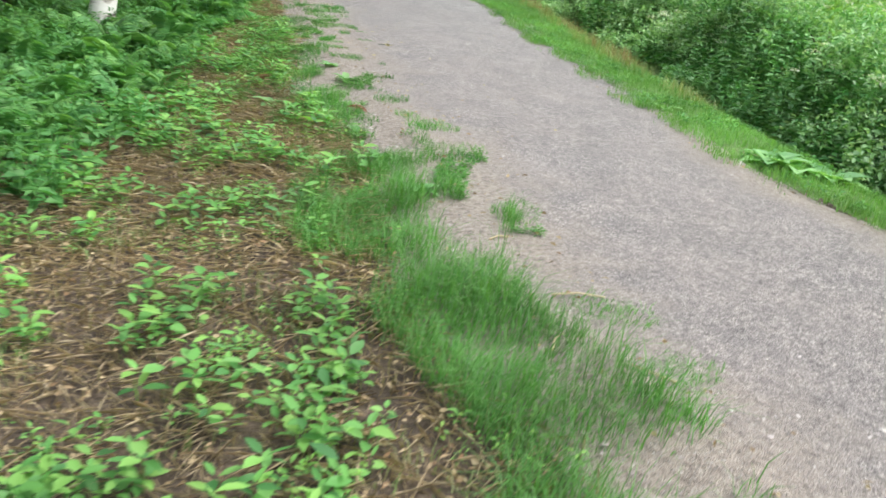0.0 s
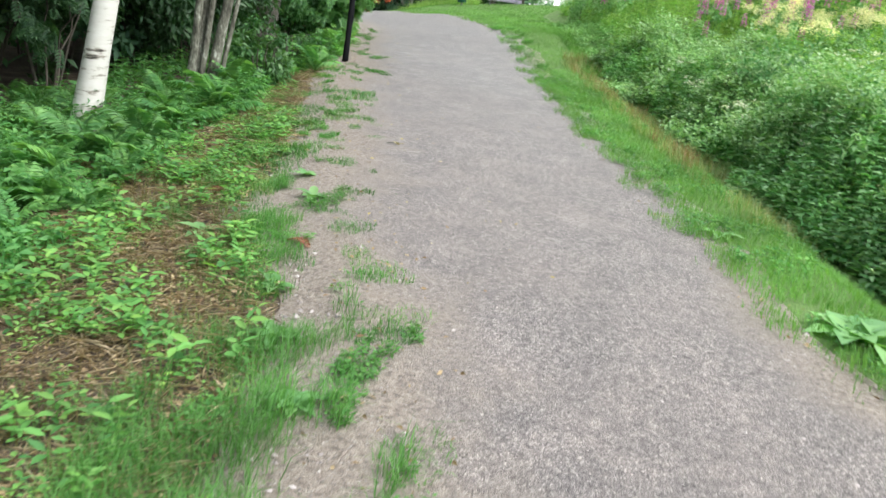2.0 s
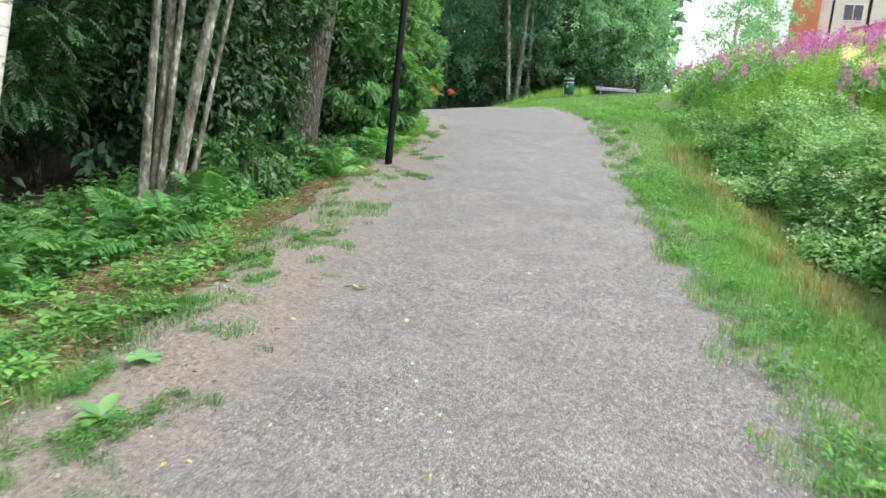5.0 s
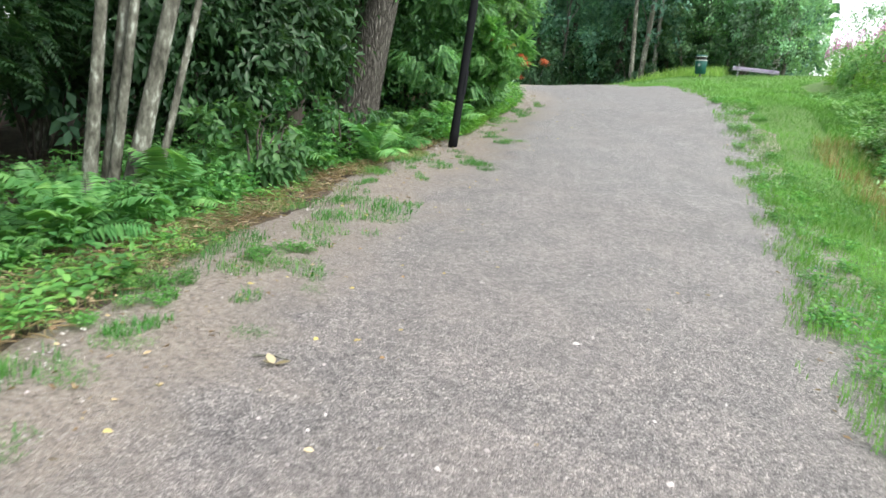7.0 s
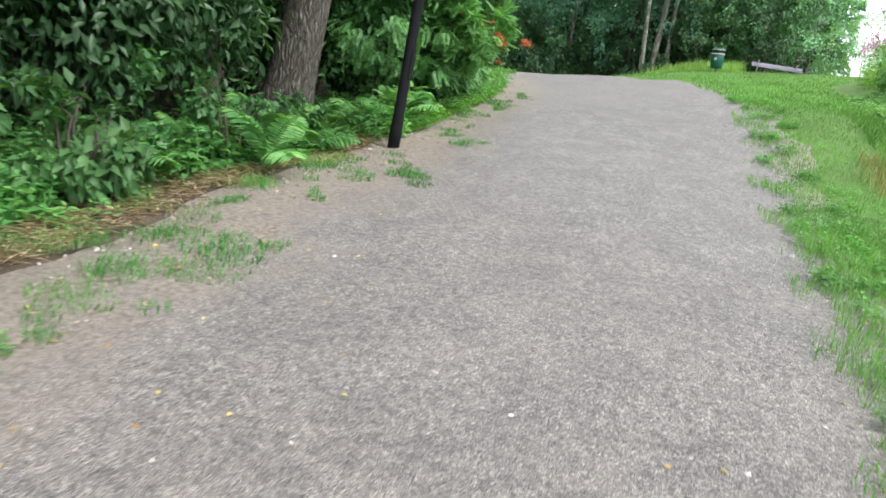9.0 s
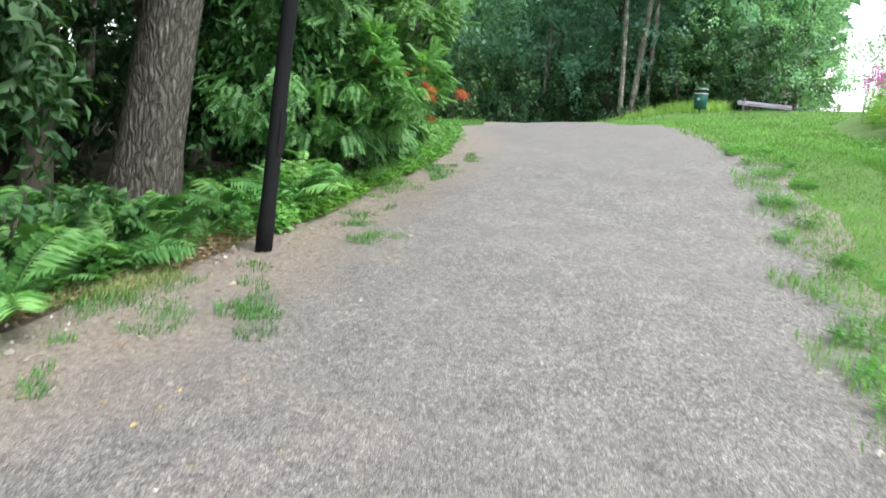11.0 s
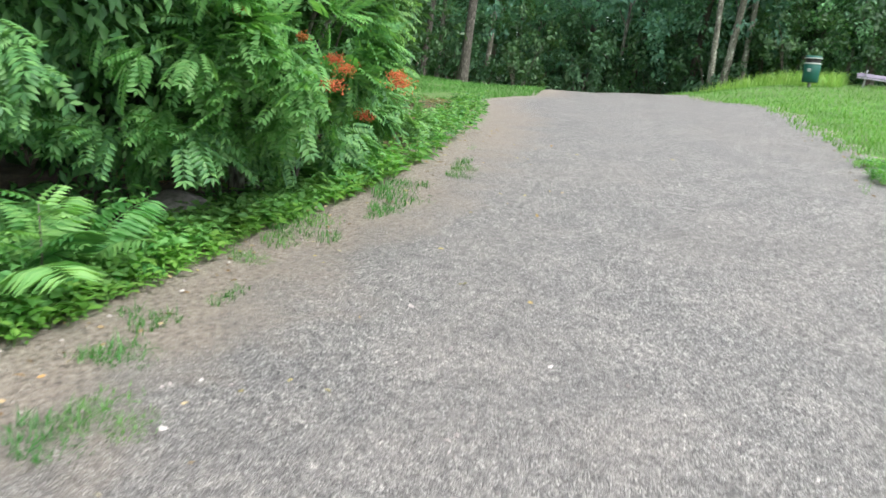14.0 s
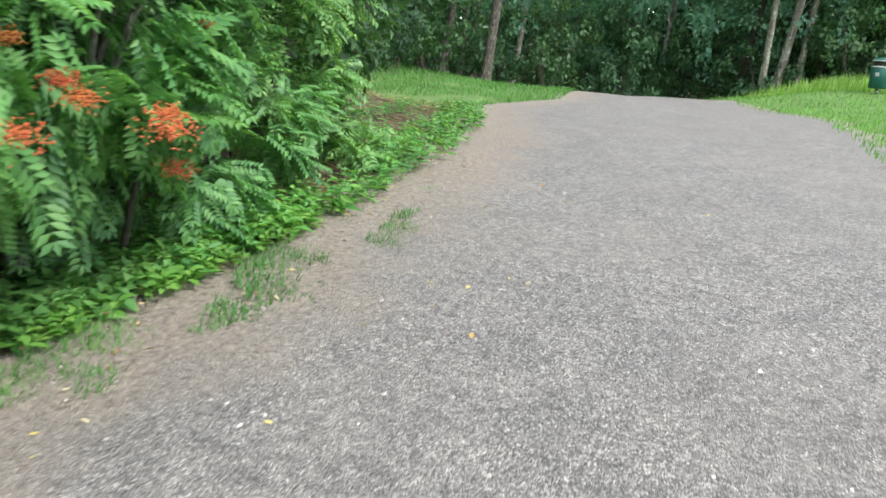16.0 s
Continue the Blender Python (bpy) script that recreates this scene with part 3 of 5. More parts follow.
turf("lawn_turf", lambda y: right_edge(y) + 0.05 + 0.25 * smooth((y - 7) / 3) * (1 + 1.5 * lumps(7, y, 1.1)), lambda y: bush_edge(y) + 20, -10, 50, 0.2, 60, "short green turf of the verge and bank")
turf("wood_edge_turf", lambda y: left_edge(y) - 11, lambda y: left_edge(y) - 0.2, 30.6, 44, 0.4, 40, "short green turf at the edge of the wood")
build_path()
build_stones()


def fern_line(y):
    return np.interp(y, [-5, 0, 5, 7.7, 9.4, 11.5, 14.6, 18, 19.3, 21, 24, 26], [-2.0, -2.2, -2.4, -2.5, -2.9, -3.0, -3.5, -3.55, -3.75, -4.2, -5.0, -6.6])


# ---- grass ----
def patchy(scale, threshold, seed=0.0):
    return lambda x, y: lumps(x, y, scale, seed) > threshold + random.uniform(-0.15, 0.15)


def sod(x, y):
    """The grass breaks up into tufts with bare sand between them towards the gravel."""
    d = x - float(right_edge(y)) + 0.15
    return y < 7 or lumps(x, y, 2.3, 71) + 0.6 * lumps(x, y, 5.5, 72) > 0.3 - 1.3 * d


P = np.concatenate([
    scatter(21000, lambda y: left_edge(y) - 1.3 - 0.2 * np.sin(y * 1.7) - 0.3 * (1 - smooth((y - 1.5) / 2)), lambda y: left_edge(y) - 0.2 + 0.15 * np.sin(y * 2.9) - 0.38 * (1 - smooth((y - 1.5) / 2)), 0.8, 5.6, patchy(1.4, -0.12, 4)),
    scatter(24000, lambda y: sand_edge(y) - 0.6, lambda y: sand_edge(y) + 0.6 - 0.25 * (y > 8), 5.0, 10.5, patchy(1.6, 0.1, 4))])
stuff("tall_grass", blades(P, rng.uniform(0.06, 0.3, len(P)) * np.array([0.85 + 0.8 * lumps(q[0], q[1], 2.1, 91) for q in P]) * (1 - 0.45 * smooth((P[:, 1] - 5) / 1.5)), rng.uniform(0.003, 0.006, len(P)), 1.5, (0.1, -0.12, 0)), M_GRASS, "tall green grass tufts beside the path", "grass")
P = np.concatenate([
    scatter(16000, lambda y: sand_edge(y) - 0.45, lambda y: sand_edge(y) + 0.45, 7, 17.8, patchy(1.5, 0.1, 7)),
    scatter(42000, lambda y: sand_edge(y) + 0.1, lambda y: left_edge(y) + 0.1, 5, 17.8, lambda x, y: lumps(x, y, 2.4, 78) > 0.4 + random.uniform(-0.04, 0.04) + 0.12 * (y > 9)),
    scatter(26000, lambda y: left_edge(y) - 0.35, lambda y: left_edge(y) + 0.35, 9, 26, lambda x, y: lumps(x, y, 2.6, 8) > 0.42 + random.uniform(-0.05, 0.05))])
Q = scatter(16000, lambda y: fern_line(y) + 0.0, lambda y: sand_edge(y) + 0.3, 8, 19, patchy(1.4, 0.08, 17))
stuff("yellow_grass", blades(Q, rng.uniform(0.03, 0.11, len(Q)), rng.uniform(0.003, 0.007, len(Q)), 1.4), M_YELLOWGREEN, "thin yellowing grass on the litter beside the path", "grass")
stuff("grass_tufts", blades(P, rng.uniform(0.025, 0.095, len(P)), rng.uniform(0.004, 0.007, len(P)), 1.3), M_GRASS, "short green grass tufts on the sandy path margin", "grass")
P = np.concatenate([
    scatter(42000, lambda y: right_edge(y) - 0.05, lambda y: bush_edge(y) - 0.25, 3, 19, lambda x, y: x - right_edge(y) > 0.05 + 0.3 * lumps(x, y, 1.1, 5) + random.uniform(-0.2, 0.2) and sod(x, y)),
    scatter(9000, lambda y: right_edge(y) - 0.2, lambda y: right_edge(y) + 0.3, 6, 26, patchy(1.3, 0.18, 6))])
stuff("verge_grass", blades(P + [0, 0, 0.022], rng.uniform(0.03, 0.13, len(P)), rng.uniform(0.004, 0.008, len(P)), 1.1), M_LAWN, "fresh green grass verge along the gravel", "grass")
P = scatter(30000, right_edge, lambda y: right_edge(y) + 2.2, 17, 27, lambda x, y: x - right_edge(y) > 0.05 + 0.3 * lumps(x, y, 1.4, 5) + random.uniform(-0.2, 0.2) and sod(x, y))
stuff("edge_grass", blades(P + [0, 0, 0.022], rng.uniform(0.025, 0.085, len(P)), rng.uniform(0.004, 0.008, len(P)), 1.3), M_LAWN, "short bright grass breaking up along the gravel", "grass")
P = scatter(30000, lambda y: right_edge(y) + 1.6 * (y < 26.5), bush_edge, 17, 48, lambda x, y: x > -14 and (x - right_edge(y) > 0.08 + 0.35 * lumps(x, y, 0.9, 5) + random.uniform(-0.25, 0.25)) and sod(x, y))
stuff("lawn_grass", blades(P + [0, 0, 0.022], rng.uniform(0.04, 0.12, len(P)), rng.uniform(0.009, 0.018, len(P)), 1.2), M_LAWN, "bright green mown grass on the bank", "grass")
P = scatter(34000, lambda y: left_edge(y) - 9, lambda y: left_edge(y) - 0.1, 28, 44, lambda x, y: x > -30 and lumps(x, y, 0.6, 2) > -0.35 and y > 30.6 + 0.8 * lumps(x, y, 0.9, 3))
stuff("far_grass", blades(P, rng.uniform(0.05, 0.17, len(P)), rng.uniform(0.008, 0.016, len(P)), 1.0), M_LAWN, "green grass at the edge of the wood", "grass")
P = scatter(9000, lambda y: bush_edge(y) - 0.9, lambda y: bush_edge(y) + 0.3, 10, 22.5, patchy(1.3, -0.05, 10))
stuff("ditch_grass", blades(P, rng.uniform(0.1, 0.32, len(P)), rng.uniform(0.005, 0.009, len(P)), 0.9), M_YELLOWGREEN, "yellowing grass and weeds in the ditch", "grass")
P = scatter(5500, lambda y: bush_edge(y) - 0.8, lambda y: bush_edge(y) + 0.2, 12.5, 22.5, patchy(1.5, 0.15, 9))
stuff("dry_grass", blades(P, rng.uniform(0.1, 0.38, len(P)), rng.uniform(0.005, 0.01, len(P)), 0.7), M_DRY, "brown dry grass stalks in the ditch", "grass")
P = scatter(7000, -9.5, -3.1, 45.2, 50)
stuff("long_grass", blades(P, rng.uniform(0.25, 0.62, len(P)), rng.uniform(0.012, 0.022, len(P)), 0.6), M_BANK, "long pale green grass round the litter bin", "grass")


# ---- litter and low weeds ----
P = np.concatenate([scatter(34000, lambda y: fern_line(y) - 1.0, lambda y: sand_edge(y) + 0.1, -1, 19), scatter(13000, lambda y: fern_line(y) - 0.4, lambda y: sand_edge(y), -0.5, 8), scatter(1800, lambda y: left_edge(y) - 0.6, lambda y: left_edge(y) + 0.25, 2, 27),
                    scatter(7500, lambda y: left_edge(y) - 3.8, lambda y: left_edge(y) - 0.2, 22.5, 31.2), scatter(900, lambda y: right_edge(y) - 0.15, lambda y: right_edge(y) + 0.4, 3, 30)])
P = P[rng.permutation(len(P))]
a = rng.uniform(0, 2 * math.pi, len(P))
D = np.stack([np.cos(a), np.sin(a), rng.uniform(-0.1, 0.35, len(P))], 1)
P[:, 2] += rng.uniform(0.006, 0.05, len(P))
half = len(P) // 3
stuff("leaf_litter", leaves(P[:half], D[:half], sphere_ways(half) + [0, 0, 1.2], rng.uniform(0.02, 0.06, half), rng.uniform(0.008, 0.026, half)), M_LITTER, "dry brown leaves lying on the soil", "litter")
P, D = P[half:], D[half:]
keep = (P[:, 0] < sand_edge(P[:, 1]) + 0.05) & (P[:, 0] < right_edge(P[:, 1]) - 1)
P, D = P[keep], D[keep]
n = len(P)
stuff("straw_litter", leaves(P, D, sphere_ways(n) + [0, 0, 1], rng.uniform(0.04, 0.24, n), rng.uniform(0.002, 0.005, n), 0), M_STRAW, "pale dry straw strewn over the soil", "litter")
Q = scatter(16000, lambda y: fern_line(y) - 0.3, lambda y: sand_edge(y) + 0.1, -0.5, 9, patchy(1.9, 0.1, 53))
stuff("sprouting_grass", blades(Q, rng.uniform(0.025, 0.11, len(Q)), rng.uniform(0.004, 0.009, len(Q)), 1.2), M_YELLOWGREEN, "short yellow-green sprouts coming up through the litter", "grass")
Q = scatter(11000, lambda y: fern_line(y) - 0.2, sand_edge, -0.5, 10, lambda x, y: lumps(x, y, 1.5, 51) > -0.2)
stuff("stubble", blades(Q, rng.uniform(0.03, 0.13, len(Q)), rng.uniform(0.003, 0.006, len(Q)), 0.6), M_DRY, "yellowish stubble of cut stalks", "grass")


def weed_shape(P, size, stalk, broad=True):
    """Low weeds: a stalk with two whorls of three broad leaves."""
    out = []
    n = len(P)
    grow = rng.uniform(0.45, 1.35, n)
    H = rng.uniform(0.7, 1.2, n) * stalk * grow
    base = rng.uniform(0, 2 * math.pi, n)
    up = np.array([0, 0, 1.0])
    for tier, hk in ((0, 1.0), (1, 0.55)):
        for k in range(3):
            t = base + k * 2.1 + tier + rng.normal(0, 0.25, n)
            out_way = np.stack([np.cos(t), np.sin(t), rng.uniform(0.0, 0.5, n)], 1)
            out.append((broad_leaves if broad else leaves)(P + up * (H * hk)[:, None] + out_way * 0.01, out_way, np.tile(up, (n, 1)) + rng.normal(0, 0.2, (n, 3)), size * grow * rng.uniform(0.7, 1.15, n), size * grow * rng.uniform(0.28, 0.55, n)))
    out.append(leaves(P, np.tile(up, (n, 1)) + rng.normal(0, 0.05, (n, 3)), sphere_ways(n), H, 0.006, 0, 0))
    return join(*out)


P = scatter(3000, lambda y: fern_line(y) - 0.5, lambda y: sand_edge(y) - 0.35 * (y < 5), -0.5, 12, patchy(1.6, 0.04, 11))
stuff("ground_weeds", weed_shape(P, 0.085, 0.13), M_WEED, "bright green low weeds growing through brown litter", "weeds")
P = scatter(4600, lambda y: fern_line(y) - 0.3, lambda y: sand_edge(y) + 0.15, -0.5, 13, patchy(2.2, 0.12, 18))
stuff("seedlings", weed_shape(P, 0.036, 0.06, False), M_WEED, "small green seedlings scattered over the litter", "weeds")
P = scatter(9000, lambda y: sand_edge(y) - 0.2, lambda y: left_edge(y) + 0.05, 4.5, 13, lambda x, y: lumps(x, y, 1.9, 83) + 0.5 * lumps(x, y, 5.1, 84) > 0.36)
stuff("creeping_weeds", weed_shape(P, 0.034, 0.045, False), M_GRASS, "low creeping green weeds in patches on the sand", "weeds")
P = np.concatenate([scatter(800, lambda y: fern_line(y) - 0.3, lambda y: sand_edge(y) - 0.1, 9, 18.6, patchy(1.4, 0.1, 12)),
                    scatter(1500, lambda y: fern_line(y) - 0.7, lambda y: left_edge(y) - 0.3, 18.9, 24, patchy(1.6, -0.05, 15))])
stuff("edge_weeds", weed_shape(P, 0.06, 0.1), M_WEED, "green weeds at the foot of the bushes", "weeds")
P = scatter(1700, lambda y: left_edge(y) - 3.6, lambda y: left_edge(y) - 0.12, 22.6, 30, patchy(1.3, 0.1, 13))
stuff("bank_weeds", weed_shape(P, 0.085, 0.16), M_WEED, "leafy weeds on the bare earth bank", "weeds")
P = np.concatenate([scatter(3600, lambda y: right_edge(y) + 0.1, lambda y: bush_edge(y) + 0.1, 3, 21, patchy(1.2, 0.0, 14)),
                    scatter(5200, right_edge, lambda y: right_edge(y) + 0.7, 8, 27, lambda x, y: lumps(x, y, 2.6, 19) > 0.22)])
stuff("verge_weeds", weed_shape(P + [0, 0, 0.018], 0.05, 0.07, False), M_WEED, "small clover-like weeds in the verge", "weeds")


# ---- ferns ----
def frond_mesh(length, pairs):
    P0 = np.array([[0.0, 0, 0]])
    out = []
    # an arching stalk with feathered side branches that shorten towards the tip
    for k in range(pairs):
        s = 0.12 + 0.86 * k / (pairs - 1)
        x, z = length * (0.82 * s), length * (0.75 * s - 0.62 * s * s)
        slope = unit(np.array([[0.82, 0, 0.75 - 1.24 * s]]))
        reach = length * 0.25 * math.sin(math.pi * (0.1 + 0.9 * (1 - s)) ** 0.8) + 0.012
        nrm = np.array([[-slope[0][2], 0, slope[0][0]]])
        for q in (1, -1):
            d = slope * random.uniform(0.25, 0.45) + np.array([[0, q, random.uniform(-0.25, -0.05)]])
            out.append(leaves(P0 + [x, 0, z], d, nrm + rng.normal(0, 0.12, (1, 3)), reach, reach * 0.2, 0.1, 0.2))
    pts = [(length * 0.82 * s, 0, length * (0.75 * s - 0.62 * s * s)) for s in np.linspace(0, 1, 6)]
    out.append(tube(pts, np.linspace(0.005, 0.0015, 6), 3))
    return raw_mesh("frond", *join(*out))


FRONDS = [frond_mesh(0.75, 21), frond_mesh(0.6, 18), frond_mesh(0.9, 23)]
for me in FRONDS:
    me.materials.append(M_FERN)


def build_fern(x, y, size, label="green fern with arching feathery fronds", n=7):
    f = thing("fern", (x, y, float(ground_z(x, y)) - 0.02), label, "fern", "ferns along the path", random.uniform(0, 360))
    for k in range(n):
        o = new("frond", FRONDS[k % 3])
        o.parent = f
        s = size * random.uniform(0.75, 1.2)
        o.matrix_local = pose(0, 0, 0, random.uniform(-15, 15), random.uniform(-58, -8), 360 * k / n + random.uniform(-20, 20)) @ Matrix.Scale(s, 4)
    return f


for k in range(240):
    y = random.uniform(0.5, 20.8)
    x = float(fern_line(y)) - 0.15 - random.uniform(0.0, 1.0) ** 1.3 * (2.9 if y < 13 else 1.5)
    if abs(y - 18.7) < 0.5 and x > -3.9:
        continue
    build_fern(x, y, random.uniform(0.4, 0.75) * (1.0 if x < fern_line(y) - 0.4 else 0.7))
for x, y, s in [(-3.95, 19.85, 0.9), (-4.15, 19.35, 0.8), (-3.8, 18.1, 0.8), (-3.75, 17.55, 0.85), (-3.65, 17.0, 0.75), (-4.1, 17.3, 0.95), (-4.2, 18.2, 0.95), (-4.0, 20.2, 0.8), (-3.3, 16.5, 0.8), (-3.45, 12.5, 0.9), (-3.7, 12.9, 0.9), (-3.8, 11.7, 0.85), (-3.4, 9.6, 0.8), (-3.6, 8.8, 0.8), (-3.3, 7.9, 0.75), (-3.4, 6.9, 0.8), (-3.0, 6.0, 0.75), (-3.7, 13.6, 1.0), (-3.4, 12.2, 0.9), (-3.5, 11.2, 0.9), (-3.4, 10.2, 0.85), (-4.0, 15.3, 0.9), (-4.1, 16.3, 0.8)]:
    build_fern(x, y, s, "large green fern standing clear of the weeds", 9)


# ---- shrubs and trees ----
def cloud(centres, radii, n, shell=0.55):
    """Places and outward ways of leaves in several egg-shaped lobes, gathered in clumps."""
    P, O = [], []
    for c, r in zip(centres, radii):
        c, r = np.array(c, float), np.array(r, float)
        m = int(n / len(centres))
        k = max(6, m // 28)
        w = sphere_ways(k)
        heart = c + w * r * (shell + (1 - shell) * rng.uniform(0, 1, (k, 1)))
        pick = rng.integers(0, k, m)
        P.append(heart[pick] + rng.normal(size=(m, 3)) * min(r) * 0.13)
        O.append(w[pick])
    return np.concatenate(P), np.concatenate(O)


def simple_foliage(centres, radii, n, size, slim=0.5, droop=0.5):
    P, O = cloud(centres, radii, n)
    D = O * 0.5 + rng.normal(size=P.shape) * 0.6 - np.array([0, 0, droop])
    N = O + np.array([0, 0, 0.9]) + rng.normal(size=P.shape) * 0.4
    L = size * rng.uniform(0.6, 1.3, len(P))
    return leaves(P, D, N, L, L * slim)


def pinnate_foliage(centres, radii, n, size, pairs=6):
    P, O = cloud(centres, radii, n)
    D = O * 0.8 + rng.normal(size=P.shape) * 0.45 - np.array([0, 0, 0.15])
    N = np.array([0, 0, 1.0]) + O * 0.3 + rng.normal(size=P.shape) * 0.25
    return pinnate(P, D, N, size * rng.uniform(0.7, 1.25, len(P)), pairs, 0.34, 0.43, 0.2)


def stems(n, spread, height, r0, lean=(0, 0)):
    out = []
    for k in range(n):
        a = random.uniform(0, 6.28)
        e = np.array([math.cos(a) * spread + lean[0], math.sin(a) * spread + lean[1], height * random.uniform(0.7, 1.1)])
        b = np.array([math.cos(a), math.sin(a), 0]) * 0.1
        pts = [b + (e - b) * s + np.array([0, 0, height * 0.15 * math.sin(3.1 * s)]) + rng.normal(size=3) * 0.04 * s for s in np.linspace(0, 1, 7)]
        out.append(tube(pts, np.linspace(r0, r0 * 0.2, 7), 5))
    return join(*out)


def build_shrub(name, x, y, centres, radii, n, size, material, label, kind="simple", slim=0.5, pairs=6, stem_height=2.0):
    z = float(ground_z(x, y))
    s = thing(name, (x, y, z), label, "shrub")
    for k in range(6):
        put("stem", stems(1, min(radii[0][:2]) * 0.7, stem_height, 0.02), M_DARKBARK, s)
    shape = pinnate_foliage(centres, radii, n, size, pairs) if kind == "pinnate" else simple_foliage(centres, radii, n, size, slim)
    low = shape[0][:, 2] < 0.03
    shape[0][low, 2] = 0.03
    put("foliage", shape, material, s)
    return s


def trunk_points(height, lean, bend=0.06, n=12, flare=1.25):
    pts, rad = [], []
    ph = random.uniform(0, 6)
    for s in np.linspace(0, 1, n):
        pts.append((lean[0] * height * s + bend * math.sin(3 * s + ph) - bend * math.sin(ph), lean[1] * height * s + bend * math.cos(2.6 * s + ph) - bend * math.cos(ph), height * s - 0.15))
        rad.append(1 - 0.75 * s + (flare - 1) * math.exp(-s * height * 2.2))
    return np.array(pts), np.array(rad)


def put_limbs(pts, r0, centres, bark, parent):
    for c in centres:
        c = np.array(c, float)
        i = max(2, min(len(pts) - 2, int(np.argmin(np.abs(pts[:, 2] - c[2] * 0.72)))))
        a = pts[i]
        mid = a + (c - a) * 0.5 + np.array([0, 0, 0.25])
        put("limb", tube([a, a * 0.5 + mid * 0.5, mid, mid * 0.4 + c * 0.6, c], np.linspace(r0 * 0.3, 0.012, 5), 5), bark, parent)


def build_tree(name, x, y, height, r0, lean, bark, leaf_mat, lobes, n, size, label, slim=0.55, sides=12, rough=0.06, kind="simple", group=""):
    t = thing(name, (x, y, float(ground_z(x, y))), label, "tree", group)
    pts, rad = trunk_points(height, lean)
    put("trunk", tube(pts, rad * r0, sides, rough, x), bark, t, smooth_faces=True)
    cs, rs = [c for c, r in lobes], [r for c, r in lobes]
    put_limbs(pts, r0, cs, bark, t)
    put("crown", pinnate_foliage(cs, rs, n, size) if kind == "pinnate" else simple_foliage(cs, rs, n, size, slim), leaf_mat, t)
    return t


def crown_lobes(height, spread, n=7, low=0.35):
    out = []
    for k in range(n):
        a = k * 2.4 + random.uniform(-0.4, 0.4)
        h = height * (low + (1 - low) * (k + 0.5) / n)
        d = spread * (1.05 - 0.75 * (k / n)) * random.uniform(0.4, 0.9)
        out.append(((math.cos(a) * d, math.sin(a) * d, h), (spread * 0.55, spread * 0.55, height * 0.13 + 0.5)))
    return out


# the birch by the path, its pale neighbour, the clump of grey stems, the old willow
build_tree("birch_tree", -4.66, 11.05, 12, 0.16, (0.16, 0.04), M_BIRCH, M_TREE, [((0.6, -0.2, 7.0), (2.2, 2.2, 1.6)), ((1.6, 0.6, 9.0), (2, 2, 1.8)), ((-0.8, 0.4, 8.4), (2, 2, 1.5)), ((0.9, 0, 11), (1.5, 1.5, 1.6))], 9000, 0.11,
           "white birch with black marks on its bark, leaning slightly", 0.7)
build_tree("birch_tree", -6.3, 9.55, 11, 0.10, (0.02, 0.01), M_BARK, M_TREE, [((0.2, 0, 6.5), (2, 2, 1.6)), ((-1, 0.3, 8.2), (2, 2, 1.6)), ((0.4, 0.2, 10), (1.6, 1.6, 1.5))], 6000, 0.12,
           "slim grey-barked birch standing in deep shade", 0.7)


def build_clump():
    x, y = -4.22, 13.35
    t = thing("multi_stemmed_tree", (x, y, float(ground_z(x, y))), "clump of grey slender tree stems rising from one base", "tree")
    tops = []
    for k, (dx, dy, r, lx, ly) in enumerate([(-0.02, -0.26, 0.062, 0.11, 0.03), (-0.05, -0.02, 0.072, 0.12, 0.05), (0.02, -0.05, 0.05, 0.16, 0.05), (0.12, 0.05, 0.085, 0.205, 0.07), (0.16, 0.30, 0.038, 0.22, 0.09)]):
        pts, rad = trunk_points(8.5, (lx * 0.75, ly), 0.1, 16, 1.5)
        pts += np.array([dx, dy, 0])
        put("stem", tube(pts, rad * r, 9, 0.08, k * 3.1), M_BARK, t, smooth_faces=True)
        tops.append((tuple(pts[-2] - np.array([0, 0, 0.6])), (1.5, 1.5, 1.4)))
    put("crown", simple_foliage([c for c, r in tops], [r for c, r in tops], 9000, 0.11, 0.5), M_TREE, t)


build_clump()
build_tree("willow_tree", -5.62, 19.55, 10, 0.34, (0.14, 0.02), M_FURROW, M_WILLOW, [((0.15, -0.75, 2.75), (0.8, 0.6, 0.55)), ((-0.7, -0.6, 2.9), (0.7, 0.7, 0.7)), ((0.9, 1.4, 4.4), (1.7, 1.9, 1.3)), ((-1.3, 0.4, 5.2), (1.9, 2, 1.4)), ((0.2, -1.6, 5.4), (1.9, 1.8, 1.4)), ((1.6, 0.2, 6.2), (1.8, 1.8, 1.4)), ((0.3, 0.5, 8.2), (2.3, 2.3, 1.7))], 16000, 0.11,
           "old willow with a thick deeply furrowed trunk", 0.28, 22, 0.13)
build_tree("dark_tree", -6.4, 18.9, 9, 0.17, (-0.01, 0.03), M_DARKBARK, M_WILLOW, [((0, 0, 5), (2, 2, 1.5)), ((-0.8, 0.5, 7), (2, 2, 1.6))], 5000, 0.12, "dark trunk close behind the old willow", 0.3)

# overhanging foliage along the edge of the wood
build_shrub("rowan_shrub", -6.2, 8.4, [(0, 0, 1.7), (-0.6, -1.8, 1.6), (0.5, 0.9, 2.7), (-0.5, -0.6, 3.4)], [(1.1, 1.5, 1.2), (1.2, 1.4, 1.1), (1.0, 1.2, 0.9), (1.3, 1.8, 1.0)], 1700, 0.3, M_TREE, "green rowan sapling under the birches", "pinnate")
